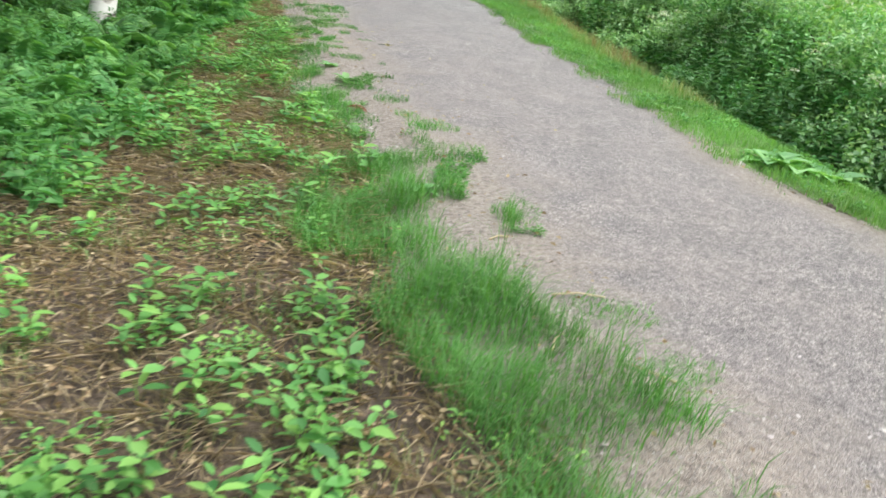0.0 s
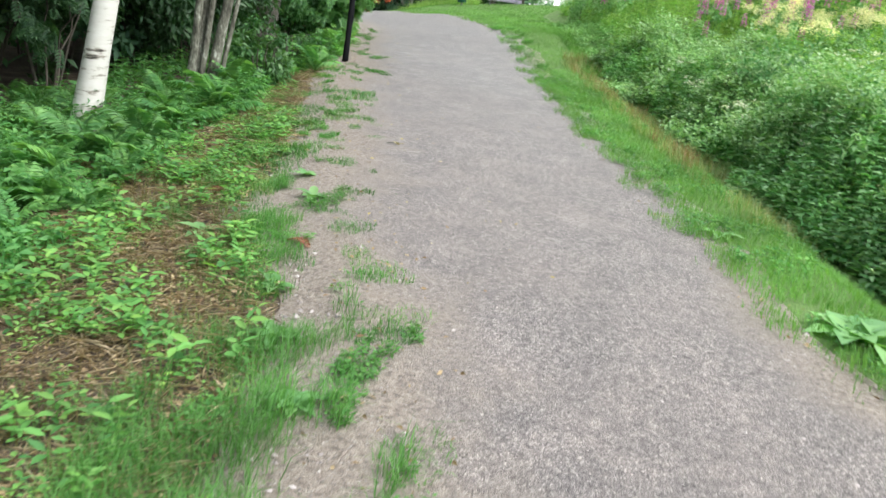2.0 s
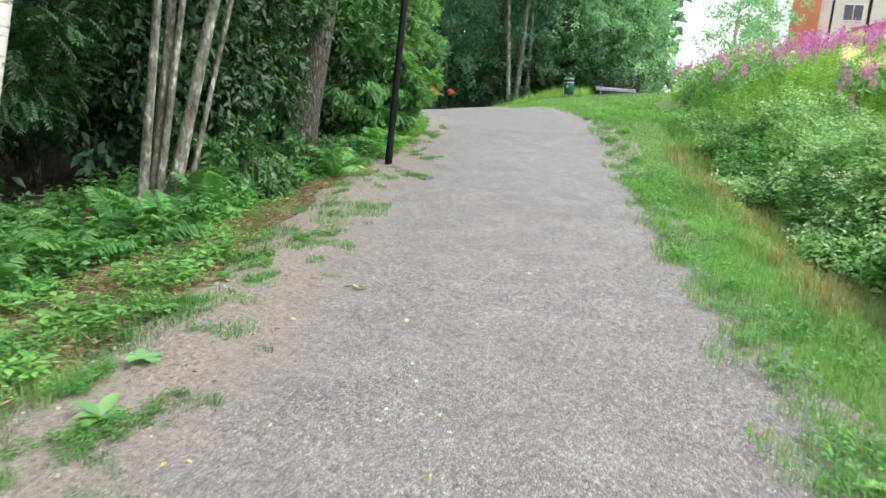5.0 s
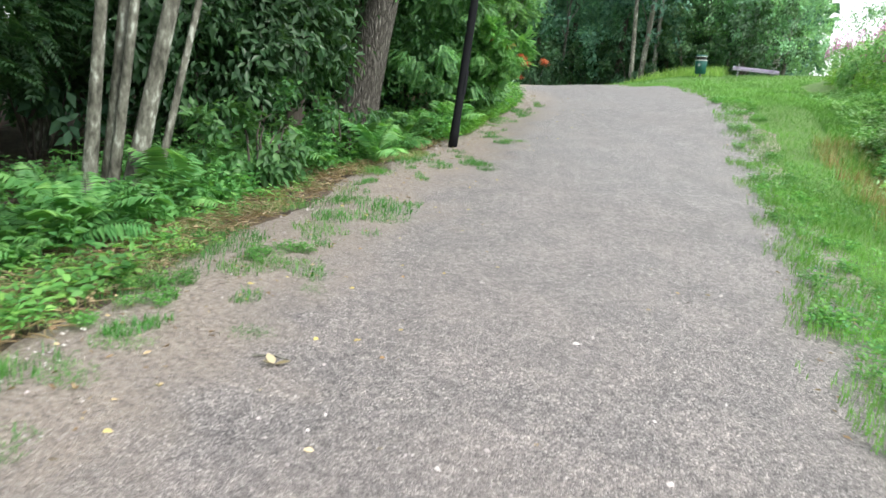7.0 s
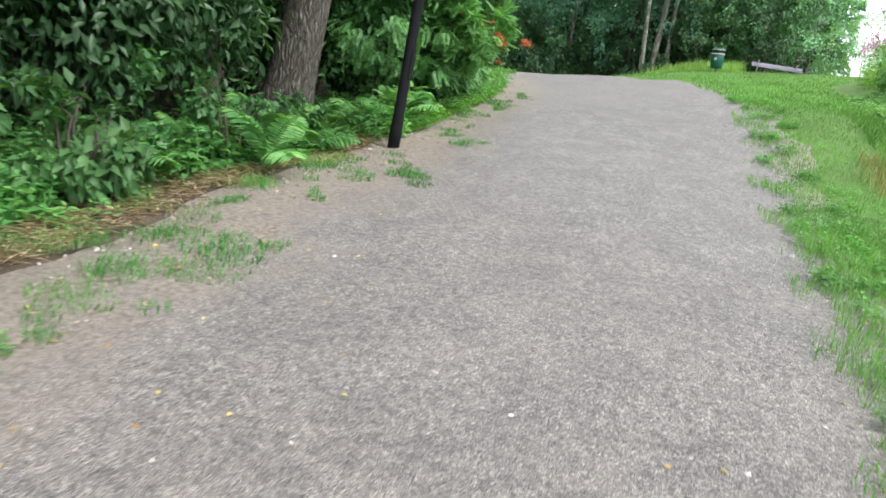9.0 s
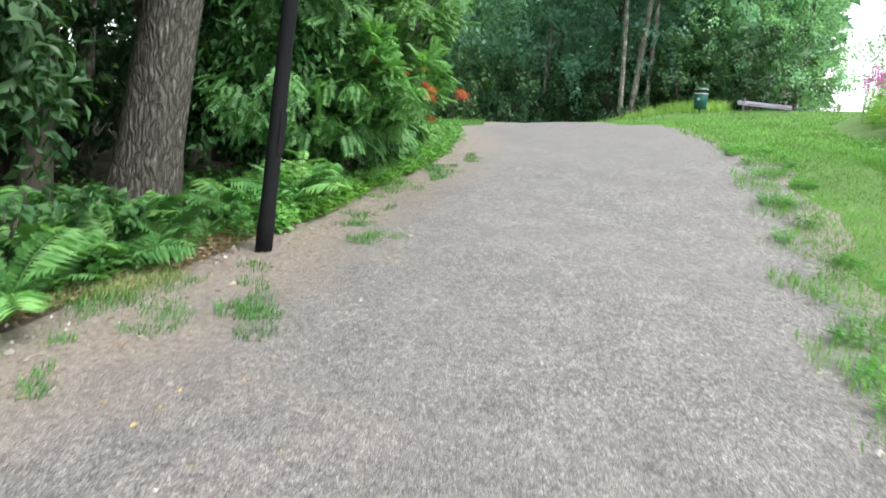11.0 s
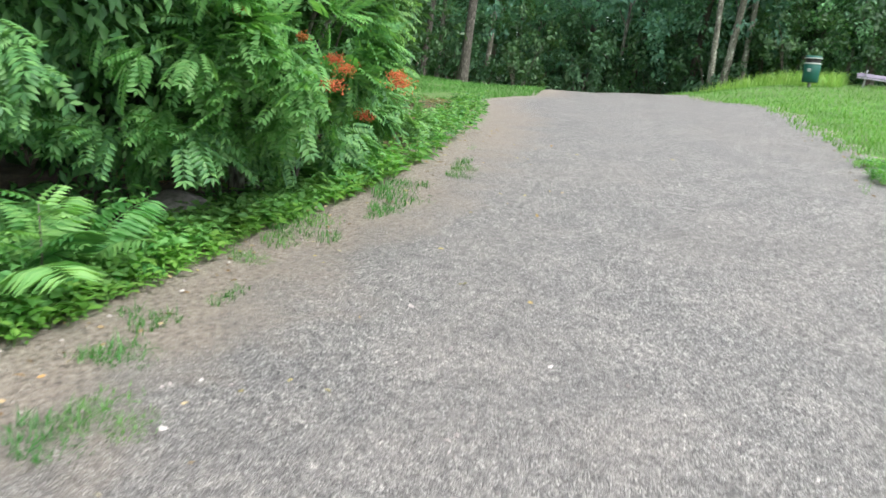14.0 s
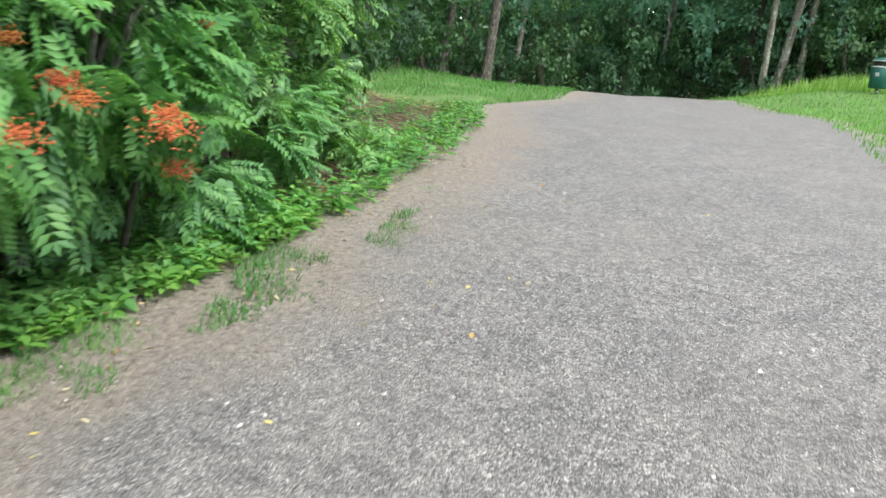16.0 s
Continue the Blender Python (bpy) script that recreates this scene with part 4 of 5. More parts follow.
build_shrub("rowan_shrub", -5.9, 12.2, [(0, 0, 1.6), (0.2, 0.2, 2.8), (-0.6, 1.2, 2.0), (0.3, -0.9, 3.6)], [(1.0, 1.2, 1.1), (1.0, 1.3, 0.9), (1.0, 1.1, 1.1), (1.2, 1.3, 0.9)], 2000, 0.28, M_TREE, "leafy rowan shrub behind the white birch", "pinnate")
build_shrub("willow_shrub", -5.9, 16.3, [(0, 0, 1.5), (0.5, 0.9, 1.9), (-0.1, -1.0, 2.3), (0.4, 0.3, 3.0), (0.2, 1.6, 3.4)], [(1.3, 1.5, 1.2), (1.0, 1.2, 1.2), (1.1, 1.2, 1.2), (1.3, 1.5, 1.0), (1.4, 1.3, 1.0)], 17000, 0.155, M_WILLOW, "dense dark willow shrub with long narrow leaves", slim=0.42)
build_shrub("willow_shrub", -5.6, 21.6, [(0.1, -0.1, 1.3), (0.4, -0.7, 2.2), (0.2, 0.2, 2.3), (0.4, -0.4, 3.3), (-0.4, 0.6, 3.6)], [(1.0, 1.6, 1.1), (1.1, 1.2, 1.0), (1.0, 1.4, 1.2), (1.4, 1.5, 1.1), (1.4, 1.5, 1.1)], 19000, 0.112, M_ROWAN, "overhanging green shrub with fine leaves behind the lamp post", slim=0.42)
build_shrub("hazel_shrub", -7.6, 5.0, [(0, 0, 1.6), (0.3, 1.5, 2.2), (0, -1.8, 2.2), (0, 0, 3.6)], [(1.5, 1.8, 1.5), (1.5, 1.5, 1.5), (1.6, 1.7, 1.6), (1.8, 2.4, 1.4)], 16000, 0.14, M_TREE, "shady green shrub at the edge of the wood", slim=0.6)
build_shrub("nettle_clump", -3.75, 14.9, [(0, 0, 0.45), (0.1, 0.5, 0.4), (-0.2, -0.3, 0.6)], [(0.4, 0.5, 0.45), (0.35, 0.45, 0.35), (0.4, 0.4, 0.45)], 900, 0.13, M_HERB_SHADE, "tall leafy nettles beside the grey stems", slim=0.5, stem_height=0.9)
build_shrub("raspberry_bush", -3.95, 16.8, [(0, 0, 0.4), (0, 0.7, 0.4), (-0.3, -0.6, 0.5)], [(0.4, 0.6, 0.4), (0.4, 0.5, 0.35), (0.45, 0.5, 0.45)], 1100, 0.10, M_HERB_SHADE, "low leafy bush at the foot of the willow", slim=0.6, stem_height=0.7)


# where the berry clusters hang: place and size
BERRIES = [(-3.1, 21.68, 2.22, 1.1), (-3.14, 21.7, 2.26, 0.8), (-3.72, 22.19, 1.92, 1.0), (-3.48, 21.6, 2.25, 1.0), (-3.53, 21.57, 2.3, 0.8), (-3.33, 21.33, 2.16, 1.1),
           (-3.75, 21.5, 2.4, 0.6), (-4.1, 22.6, 2.5, 0.6), (-4.0, 21.2, 2.5, 0.6)]


def build_rowan():
    x, y = -4.85, 22.2
    z = float(ground_z(x, y))
    t = thing("rowan_tree", (x, y, z), "rowan with feathered leaves and clusters of orange berries", "tree")
    for k in range(8):
        put("stem", stems(1, 1.0, 3.0, 0.03, (0.2, -0.2)), M_BARK, t)
    cs = [(0.05, -1.0, 0.85), (0.65, -0.6, 1.4), (0.0, -0.1, 1.0), (-0.1, 0.4, 1.25), (0.2, -1.4, 1.9), (0.4, 0.0, 2.2), (-0.5, 1.0, 2.4), (0.0, -0.6, 3.1), (-0.2, 0.7, 3.6), (-0.9, 0.0, 2.4), (0.1, -1.9, 1.3), (0.2, -1.7, 2.4), (0.0, 0.7, 0.7), (-0.15, 1.3, 0.8), (0.4, 0.1, 1.5)]
    rs = [(0.7, 0.9, 0.55), (0.7, 0.7, 0.5), (0.7, 0.9, 0.7), (0.6, 0.8, 0.8), (0.9, 0.9, 0.8), (0.9, 1.0, 0.8), (0.9, 1.0, 0.8), (1.1, 1.1, 0.8), (1.1, 1.2, 0.9), (1.0, 1.6, 1.6), (0.6, 0.6, 0.6), (0.7, 0.7, 0.7), (0.55, 0.55, 0.5), (0.55, 0.7, 0.6), (0.6, 0.7, 0.5)]
    put("crown", pinnate_foliage(cs, rs, 5000, 0.22, 7), M_ROWAN, t)
    # lighter lobes towards the path: light through the leaves is put into their colour
    tip = pinnate_foliage([(1.1, -0.7, 1.2), (1.0, -0.35, 1.05), (0.5, -0.9, 0.9), (0.75, -1.1, 1.45), (0.45, -0.1, 0.85)], [(0.45, 0.5, 0.4), (0.4, 0.5, 0.35), (0.35, 0.5, 0.3), (0.45, 0.6, 0.5), (0.4, 0.5, 0.3)], 1100, 0.19, 7)
    put("young_leaves", tip, M_BRIGHT, t, "lighter leaves at the branch tips, standing in for lit foliage")
    for bx, by, bz, s in BERRIES:
        n = 170
        C = np.array([bx - x, by - y, bz - z]) + rng.normal(size=(n, 3)) * np.array([0.036, 0.036, 0.02]) * s
        r = rng.uniform(0.0045, 0.0065, n)
        ax = np.array([(1, 0, 0), (0, 1, 0), (-1, 0, 0), (0, -1, 0), (0, 0, 1), (0, 0, -1)], float)
        V = (C[:, None] + ax[None] * r[:, None, None]).reshape(-1, 3)
        o = np.arange(n)[:, None] * 6
        F = np.concatenate([o + list(q) for q in [(0, 1, 4), (1, 2, 4), (2, 3, 4), (3, 0, 4), (1, 0, 5), (2, 1, 5), (3, 2, 5), (0, 3, 5)]])
        put("berry_cluster", (V, F), M_BERRY, t, "flat cluster of orange berries", True)["kind"] = "stuff"


build_rowan()
build_shrub("rowan_shrub", -6.75, 25.3, [(0, 0, 1.2), (0.1, 0.4, 1.9), (-0.4, -0.7, 1.6), (0.1, 0.1, 2.9), (-0.5, -1.2, 2.8), (1.0, -1.0, 0.75), (0.75, -0.4, 1.1), (0.9, -0.8, 1.7), (1.1, -0.1, 0.35), (0.9, -1.2, 0.35)], [(0.55, 0.7, 0.6), (0.6, 0.7, 0.6), (0.7, 0.8, 0.8), (0.8, 0.9, 0.6), (0.8, 0.9, 0.7), (0.4, 0.55, 0.45), (0.45, 0.5, 0.5), (0.45, 0.5, 0.5), (0.5, 0.6, 0.35), (0.5, 0.6, 0.35)], 2700, 0.23, M_ROWAN, "rowan shrub overhanging the earth bank", "pinnate")
build_shrub("ash_sapling", -4.75, 22.5, [(0.5, -0.2, 2.1), (0.3, 0.3, 2.7), (0.5, -0.9, 2.6)], [(0.6, 0.7, 0.5), (0.7, 0.7, 0.6), (0.5, 0.6, 0.5)], 900, 0.21, M_ROWAN, "light green sapling overhanging the path edge", "pinnate")

# the wood: a few kinds of tree, repeated
random.seed(3)
KINDS = []
for k, (h, sp, r, low, bark, leaf, n, size) in enumerate([(13, 3.0, 0.16, 0.36, M_DARKBARK, M_FAR_HAZED, 4400, 0.25), (11, 2.6, 0.12, 0.33, M_BARK, M_FAR_HAZED, 4400, 0.24), (15, 3.2, 0.2, 0.4, M_DARKBARK, M_FAR_HAZED, 4400, 0.26), (9, 2.6, 0.1, 0.3, M_BARK, M_FAR_HAZED, 4400, 0.23)]):
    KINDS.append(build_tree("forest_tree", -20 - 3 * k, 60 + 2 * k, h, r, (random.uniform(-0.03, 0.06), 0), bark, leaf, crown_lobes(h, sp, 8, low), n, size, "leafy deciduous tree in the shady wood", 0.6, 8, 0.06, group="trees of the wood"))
SPOTS = [(-10.8, 13.0, 2), (-11, 18.5, 2), (-11.5, 8, 1), (-12, 23, 0), (-12, 3, 2), (-14, 12, 3), (-15, 18, 0), (-15.5, 26, 2), (-16.5, 31, 3), (-18.5, 36, 0), (-19.5, 40, 1), (-10, -6, 2),
         (-24, 41, 0), (-19.5, 44.5, 2), (-16.8, 47, 1), (-13.9, 50.5, 0), (-11.4, 49.5, 3), (-9.3, 52, 2), (-7.5, 50.5, 1), (-5.4, 53.5, 0), (-2.6, 55, 1), (-13, 56, 2), (-9, 58, 0), (-17.5, 54, 3), (-22, 51, 1), (-27, 47, 3), (-5.8, 60, 2), (-2.6, 60, 3), (-16.2, 43.2, 3), (-20.5, 57, 0), (-12, 63, 1), (-6.8, 65, 0), (-3.4, 64, 3)]
NEAR = [build_tree("forest_tree", -8.6, 10.6, 11, 0.11, (0.02, 0.01), M_DARKBARK, M_TREE, crown_lobes(11, 2.6, 8, 0.34), 6000, 0.19, "slender leafy tree near the edge of the wood", 0.6, 8, group="trees of the wood"),
        build_tree("forest_tree", -8.0, 15.4, 12, 0.13, (0.04, 0), M_BARK, M_WILLOW, crown_lobes(12, 2.8, 8, 0.3), 6000, 0.18, "slender leafy tree near the edge of the wood", 0.4, 8, group="trees of the wood")]
for i, (x, y) in enumerate([(-8.2, 7.2), (-7.6, 13.2), (-7.8, 17.6), (-8.3, 21.0), (-9.0, 24.4), (-9.4, 3.4), (-8.8, 0.2), (-11.0, 27.6)]):
    copy_thing(NEAR[i % 2], pose(x, y, float(ground_z(x, y)), 0, 0, random.uniform(0, 360)))
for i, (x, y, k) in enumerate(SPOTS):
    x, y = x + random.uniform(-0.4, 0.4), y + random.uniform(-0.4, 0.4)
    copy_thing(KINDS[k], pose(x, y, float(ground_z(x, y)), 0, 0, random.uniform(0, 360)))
for x, y, lean, r, bark in [(-7.4, 47.2, -0.08, 0.12, M_BARK), (-7.15, 47.7, 0.02, 0.15, M_BARK), (-6.65, 48.4, -0.03, 0.12, M_BARK), (-14.3, 41.2, 0.0, 0.17, M_FURROW), (-16.0, 41.2, 0.0, 0.12, M_FURROW)]:
    build_tree("birch_tree", x, y, 13, r, (lean, 0.0), bark, M_TREE, [((0.6, 0, 8), (2.4, 2.4, 1.8)), ((0.4, 0, 10.5), (2.4, 2.4, 1.8))], 3500, 0.22, "pale-stemmed tree at the edge of the wood", 0.6)
for x, y, h, sp in [(-1.5, 54, 13, 2.5), (4.2, 60, 12, 3.0), (6.6, 66, 10, 2.8)]:
    build_tree("birch_tree", x, y, h, 0.16, (0.01, 0), M_BIRCH, M_PALE_HAZED, crown_lobes(h, sp, 9, 0.12), 9500, 0.2, "tall drooping birch standing against the pale sky", 0.45)
UNDER = []
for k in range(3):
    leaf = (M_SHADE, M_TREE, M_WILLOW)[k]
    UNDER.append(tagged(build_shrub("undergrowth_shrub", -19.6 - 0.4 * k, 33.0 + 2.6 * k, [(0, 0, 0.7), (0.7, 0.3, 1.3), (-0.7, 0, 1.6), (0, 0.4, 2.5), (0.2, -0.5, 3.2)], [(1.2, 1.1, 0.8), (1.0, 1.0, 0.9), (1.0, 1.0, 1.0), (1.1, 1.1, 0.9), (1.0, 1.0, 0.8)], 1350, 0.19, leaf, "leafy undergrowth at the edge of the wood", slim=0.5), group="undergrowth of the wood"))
spots = [(-7.3 - 1.6 * (i % 2), -4 + 1.05 * i) for i in range(30)] + [(-10.5, 2 + 2.4 * i) for i in range(10)] + [(-25 + 1.25 * i, 48.3 + 1.6 * (i % 2)) for i in range(20)] + [(-11.8, 27.5), (-14, 29.5), (-16.0, 32), (-17.6, 35), (-18.5, 38), (-17.5, 41), (-15.2, 42.6), (-13.4, 44.2), (-19.5, 41.5), (-12.2, 46), (-12.3, 31.0), (-13.3, 33.2), (-14.2, 35.4), (-15.0, 37.6), (-15.6, 39.8)]
for i, (x, y) in enumerate(spots):
    x, y = x + random.uniform(-0.3, 0.3), y + random.uniform(-0.3, 0.3)
    copy_thing(UNDER[i % 3], pose(x, y, float(ground_z(x, y)), 0, 0, random.uniform(0, 360)))


def leaf_band(n, x0, x1, y0, y1, top, size):
    P = scatter(n, x0, x1, y0, y1)
    P[:, 2] += rng.uniform(0, 1, n) ** 0.8 * top
    D = rng.normal(size=(n, 3)) - np.array([0, 0, 0.5])
    L = size * rng.uniform(0.6, 1.3, n)
    return leaves(P, D, sphere_ways(n) + np.array([0, 0, 0.7]), L, L * 0.6)


stuff("far_wood", join(leaf_band(34000, -50, -0.5, 66, 78, 15, 0.5), leaf_band(14000, -13, -0.5, 55, 64, 9, 0.34), leaf_band(7000, -60, 0, 80, 84, 13, 1.4), leaf_band(12000, -34, -22, -30, 60, 14, 0.75)), M_FAR_HAZED, "dense dark green wood in the distance", "wood")

# leaf bands filling gaps, their shade painted into the leaf colour
stuff("wood_interior", join(leaf_band(10000, -14, -10.5, 0, 30, 9, 0.32), leaf_band(6000, -18, -4, 52, 57, 5, 0.3)), M_SHADE, "dense foliage inside the wood, coloured dark as shade", "wood")

for x, y, h, sp in [(-2.6, 50.5, 8, 2.4), (-0.9, 51.5, 7, 2.0), (-4.6, 50.6, 9, 2.4), (-3.4, 49.6, 5, 1.7)]:
    build_tree("light_green_tree", x, y, h, 0.1, (0.02, 0), M_BARK, M_PALE_HAZED, crown_lobes(h, sp, 8, 0.12), 5200, 0.17, "light green leafy tree behind the bench", 0.55)

# ---- the lamp post, bin and bench ----
def ring_solid(bm, profile, seg=24):
    """A turned solid from (radius, height) pairs."""
    rings = [[bm.verts.new((r * math.cos(2 * math.pi * s / seg), r * math.sin(2 * math.pi * s / seg), z)) for s in range(seg)] for r, z in profile]
    for a, b in zip(rings, rings[1:]):
        for s in range(seg):
            bm.faces.new((a[s], a[(s + 1) % seg], b[(s + 1) % seg], b[s]))
    bm.faces.new(rings[0][::-1])
    bm.faces.new(rings[-1])
    for f in bm.faces:
        f.smooth = True
    return bm


def box(bm, size, at=(0, 0, 0), bevel=0.006):
    r = bmesh.ops.create_cube(bm, size=1.0, matrix=Matrix.Translation(at) @ Matrix.Diagonal((*size, 1)))
    if bevel:
        bmesh.ops.bevel(bm, geom=[e for e in bm.edges if any(v in r["verts"] for v in e.verts)], offset=bevel, segments=1, affect="EDGES")
    return bm


def build_lamp_post(x, y, h, r=0.061, label="black painted steel lamp post standing in the sandy path margin", lean=(0.0, 0.0)):
    p = thing("lamp_post", (x, y, float(ground_z(x, y)) - 0.05), label, "lamp post")
    part("pole", ring_solid(bmesh.new(), [(r * 1.12, 0), (r * 1.12, 0.28), (r * 1.06, 0.36), (r, 0.5), (r * 0.95, h * 0.5), (r * 0.9, h)]), M_POST, p)
    bm = box(bmesh.new(), (0.006, 0.075, 0.34), (r * 0.99, 0, 1.0), 0.002)
    part("access_door", bm, M_POST, p)
    p.matrix_world = p.matrix_world @ pose(0, 0, 0, -lean[1], lean[0], 0)
    return p


build_lamp_post(-3.28, 18.66, 5.2, lean=(1.2, 1.0))


def build_bin():
    x, y = -3.85, 44.7
    b = thing("litter_bin", (x, y, float(ground_z(x, y))), "dark green round litter bin with a hooded top", "litter bin", turn=-100)
    part("post", ring_solid(bmesh.new(), [(0.05, -0.1), (0.05, 0.25)], 12), M_STEEL, b)
    part("body", ring_solid(bmesh.new(), [(0.2, 0.18), (0.235, 0.2), (0.25, 0.74), (0.245, 0.75)]), M_BIN, b)
    part("opening", ring_solid(bmesh.new(), [(0.22, 0.75), (0.22, 0.9)]), M_BLACK, b, "black opening band")
    part("rim", ring_solid(bmesh.new(), [(0.255, 0.735), (0.262, 0.745), (0.262, 0.765), (0.25, 0.775)]), M_PALE, b, "pale rim")
    part("hood", ring_solid(bmesh.new(), [(0.25, 0.9), (0.258, 0.91), (0.255, 0.95), (0.2, 0.99), (0.05, 1.0)]), M_BIN, b)
    part("hood_trim", ring_solid(bmesh.new(), [(0.259, 0.9), (0.264, 0.905), (0.264, 0.922), (0.259, 0.927)]), M_PALE, b, "pale trim line")
    b.matrix_world = Matrix.Translation(b.location) @ Matrix.Rotation(radians(-5), 4, "Y") @ Matrix.Translation(-b.location) @ b.matrix_world
    part("emblem", box(bmesh.new(), (0.012, 0.1, 0.1), (0.246, 0, 0.55), 0.004), M_PALE, b, "small pale emblem")


def build_bench():
    x, y = -1.75, 46.5
    z = float(ground_z(x, y))
    b = thing("park_bench", (x, y, z - 0.12), "weathered purple-grey plank bench on the grass", "bench", turn=6)
    for k in range(4):
        part("seat_plank", box(bmesh.new(), (2.0, 0.1, 0.04), (0, -0.18 + 0.115 * k, 0.36)), M_PLANK, b)
    for k in range(1):
        part("back_plank", box(bmesh.new(), (2.0, 0.035, 0.11), (0, 0.28 + 0.02 * k, 0.47 + 0.14 * k)), M_PLANK, b)
    for sx in (-0.75, 0.75):
        bm = box(bmesh.new(), (0.05, 0.4, 0.04), (sx, 0, 0.32))
        box(bm, (0.05, 0.05, 0.5), (sx, -0.16, 0.17))
        box(bm, (0.05, 0.05, 0.78), (sx, 0.24, 0.25))
        part("leg", bm, M_STEEL, b)


build_bin()
build_bench()


# ---- the flowery bank on the other side ----
def herb_shape(P, height, tiers, size, slim=0.4, front=True):
    """Upright herbs: a stalk with tiers of paired leaves."""
    n = len(P)
    H = height * rng.uniform(0.6, 1.1, n) * np.array([0.95 + 0.7 * lumps(a, b, 0.55, 31) for a, b in P[:, :2]])
    H = H * (0.4 + 0.6 * smooth((P[:, 0] - bush_edge(P[:, 1]) + 0.1) / 1.0)) if front else H
    up = np.array([0, 0, 1.0])
    tilt = rng.normal(0, 0.12, (n, 3))
    tilt[:, 2] = 0
    axis_way = unit(up + tilt)
    a0 = rng.uniform(0, 6.28, n)
    out = [leaves(P, axis_way, sphere_ways(n), H, 0.012, 0, 0)]
    for k in range(tiers):
        s = 0.25 + 0.72 * k / max(1, tiers - 1)
        for q in (0, 1):
            a = a0 + k * 1.57 + q * math.pi + rng.normal(0, 0.3, n)
            D = np.stack([np.cos(a), np.sin(a), rng.uniform(-0.3, 0.5, n)], 1)
            L = size * (1.2 - 0.6 * s) * rng.uniform(0.7, 1.3, n)
            out.append(leaves(P + axis_way * (H * s)[:, None], D, np.tile(up, (n, 1)) + rng.normal(0, 0.3, (n, 3)), L, L * slim))
    TOPS[0] = P + axis_way * H[:, None]
    return join(*out)


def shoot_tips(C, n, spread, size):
    """Small pale leaves round the tops of the herbs, putting the light there into colour."""
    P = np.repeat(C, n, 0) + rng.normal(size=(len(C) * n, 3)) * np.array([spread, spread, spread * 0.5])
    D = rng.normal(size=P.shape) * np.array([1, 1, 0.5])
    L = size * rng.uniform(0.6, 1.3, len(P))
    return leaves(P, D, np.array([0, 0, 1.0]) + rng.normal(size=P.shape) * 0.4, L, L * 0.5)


TOPS = [None]


P = scatter(4300, lambda y: bush_edge(y) - 0.35, lambda y: bush_edge(y) + 1.5 + 1.0 * smooth((y - 13) / 5), -4, 22.5, lambda x, y: x - bush_edge(y) > 0.05 + 0.75 * lumps(x, y, 0.7, 33))
stuff("herb_thicket", herb_shape(P, 1.05, 9, 0.14, 0.42), M_HERB, "dense waist-high green herbs filling the ditch side", "herbs")
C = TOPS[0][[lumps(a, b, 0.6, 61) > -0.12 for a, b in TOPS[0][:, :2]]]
stuff("shoot_tips", shoot_tips(C, 17, 0.1, 0.08), M_LIT_TOPS, "pale whitish-green leaves standing in for light on the dark herbs' tops", "herbs")
P = scatter(1300, lambda y: bush_edge(y) - 0.2, lambda y: bush_edge(y) + 2.2, 22.3, 29)
stuff("low_herbs", herb_shape(P, 0.34, 6, 0.11, 0.4), M_HERB, "knee-high green herbs at the top of the ditch", "herbs")
P = np.concatenate([scatter(3600, lambda y: bush_edge(y) + 0.6, lambda y: bush_edge(y) + 9, 14, 44), scatter(1500, lambda y: bush_edge(y) + 1.2, lambda y: bush_edge(y) + 5, 2, 18)])
stuff("meadow_herbs", herb_shape(P, 0.95, 6, 0.18, 0.27), M_BANK, "tall narrow-leaved green meadow herbs on the bank", "herbs")
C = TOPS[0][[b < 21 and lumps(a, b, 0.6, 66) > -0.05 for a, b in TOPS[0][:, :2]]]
stuff("pale_shoots", shoot_tips(C, 12, 0.1, 0.08), M_LIT_TOPS, "pale whitish-green leaves standing in for light on the meadow herbs' tops", "herbs")
P = scatter(2200, lambda y: bush_edge(y) + 3.5, lambda y: bush_edge(y) + 17, -12, 60)
stuff("far_herbs", herb_shape(P, 0.9, 5, 0.32, 0.25), M_BANK, "tall green herbs covering the hillside", "herbs")
P = np.concatenate([scatter(14000, lambda y: bush_edge(y) + 0.8, lambda y: bush_edge(y) + 12, 2, 50), scatter(12000, lambda y: bush_edge(y) + 2.6, lambda y: bush_edge(y) + 7, 4, 24)])
stuff("bank_grass", blades(P, rng.uniform(0.3, 0.8, len(P)), rng.uniform(0.01, 0.022, len(P)), 0.6), M_BANK, "long green grass between the herbs", "grass")
P = scatter(3300, lambda y: fern_line(y) - 2.8, lambda y: fern_line(y) + 0.1, -2, 21, lambda x, y: lumps(x, y, 0.9, 41) > -0.25)
stuff("woodland_herbs", herb_shape(P, 0.42, 4, 0.12, 0.5, False), M_FERN, "light green leafy herbs among the ferns", "herbs")
P = scatter(620, lambda y: fern_line(y) - 0.3, lambda y: left_edge(y) - 0.28, 19.2, 23.6)
stuff("edge_herbs", herb_shape(P, 0.2, 4, 0.11, 0.62, False), M_FERN, "rounded light green herbs along the path edge", "herbs")
P = scatter(1300, lambda y: left_edge(y) - 1.0, lambda y: left_edge(y) - 0.16, 19.6, 24.2, patchy(1.5, -0.1, 44))
stuff("ground_cover", weed_shape(P, 0.07, 0.1), M_LIME, "light yellow-green rounded leaves under the rowan", "weeds")
P = scatter(420, lambda y: left_edge(y) - 1.5, lambda y: left_edge(y) - 0.15, 22.6, 29.5, lambda x, y: lumps(x, y, 1.1, 43) > -0.2 + 0.35 * (left_edge(y) - x))
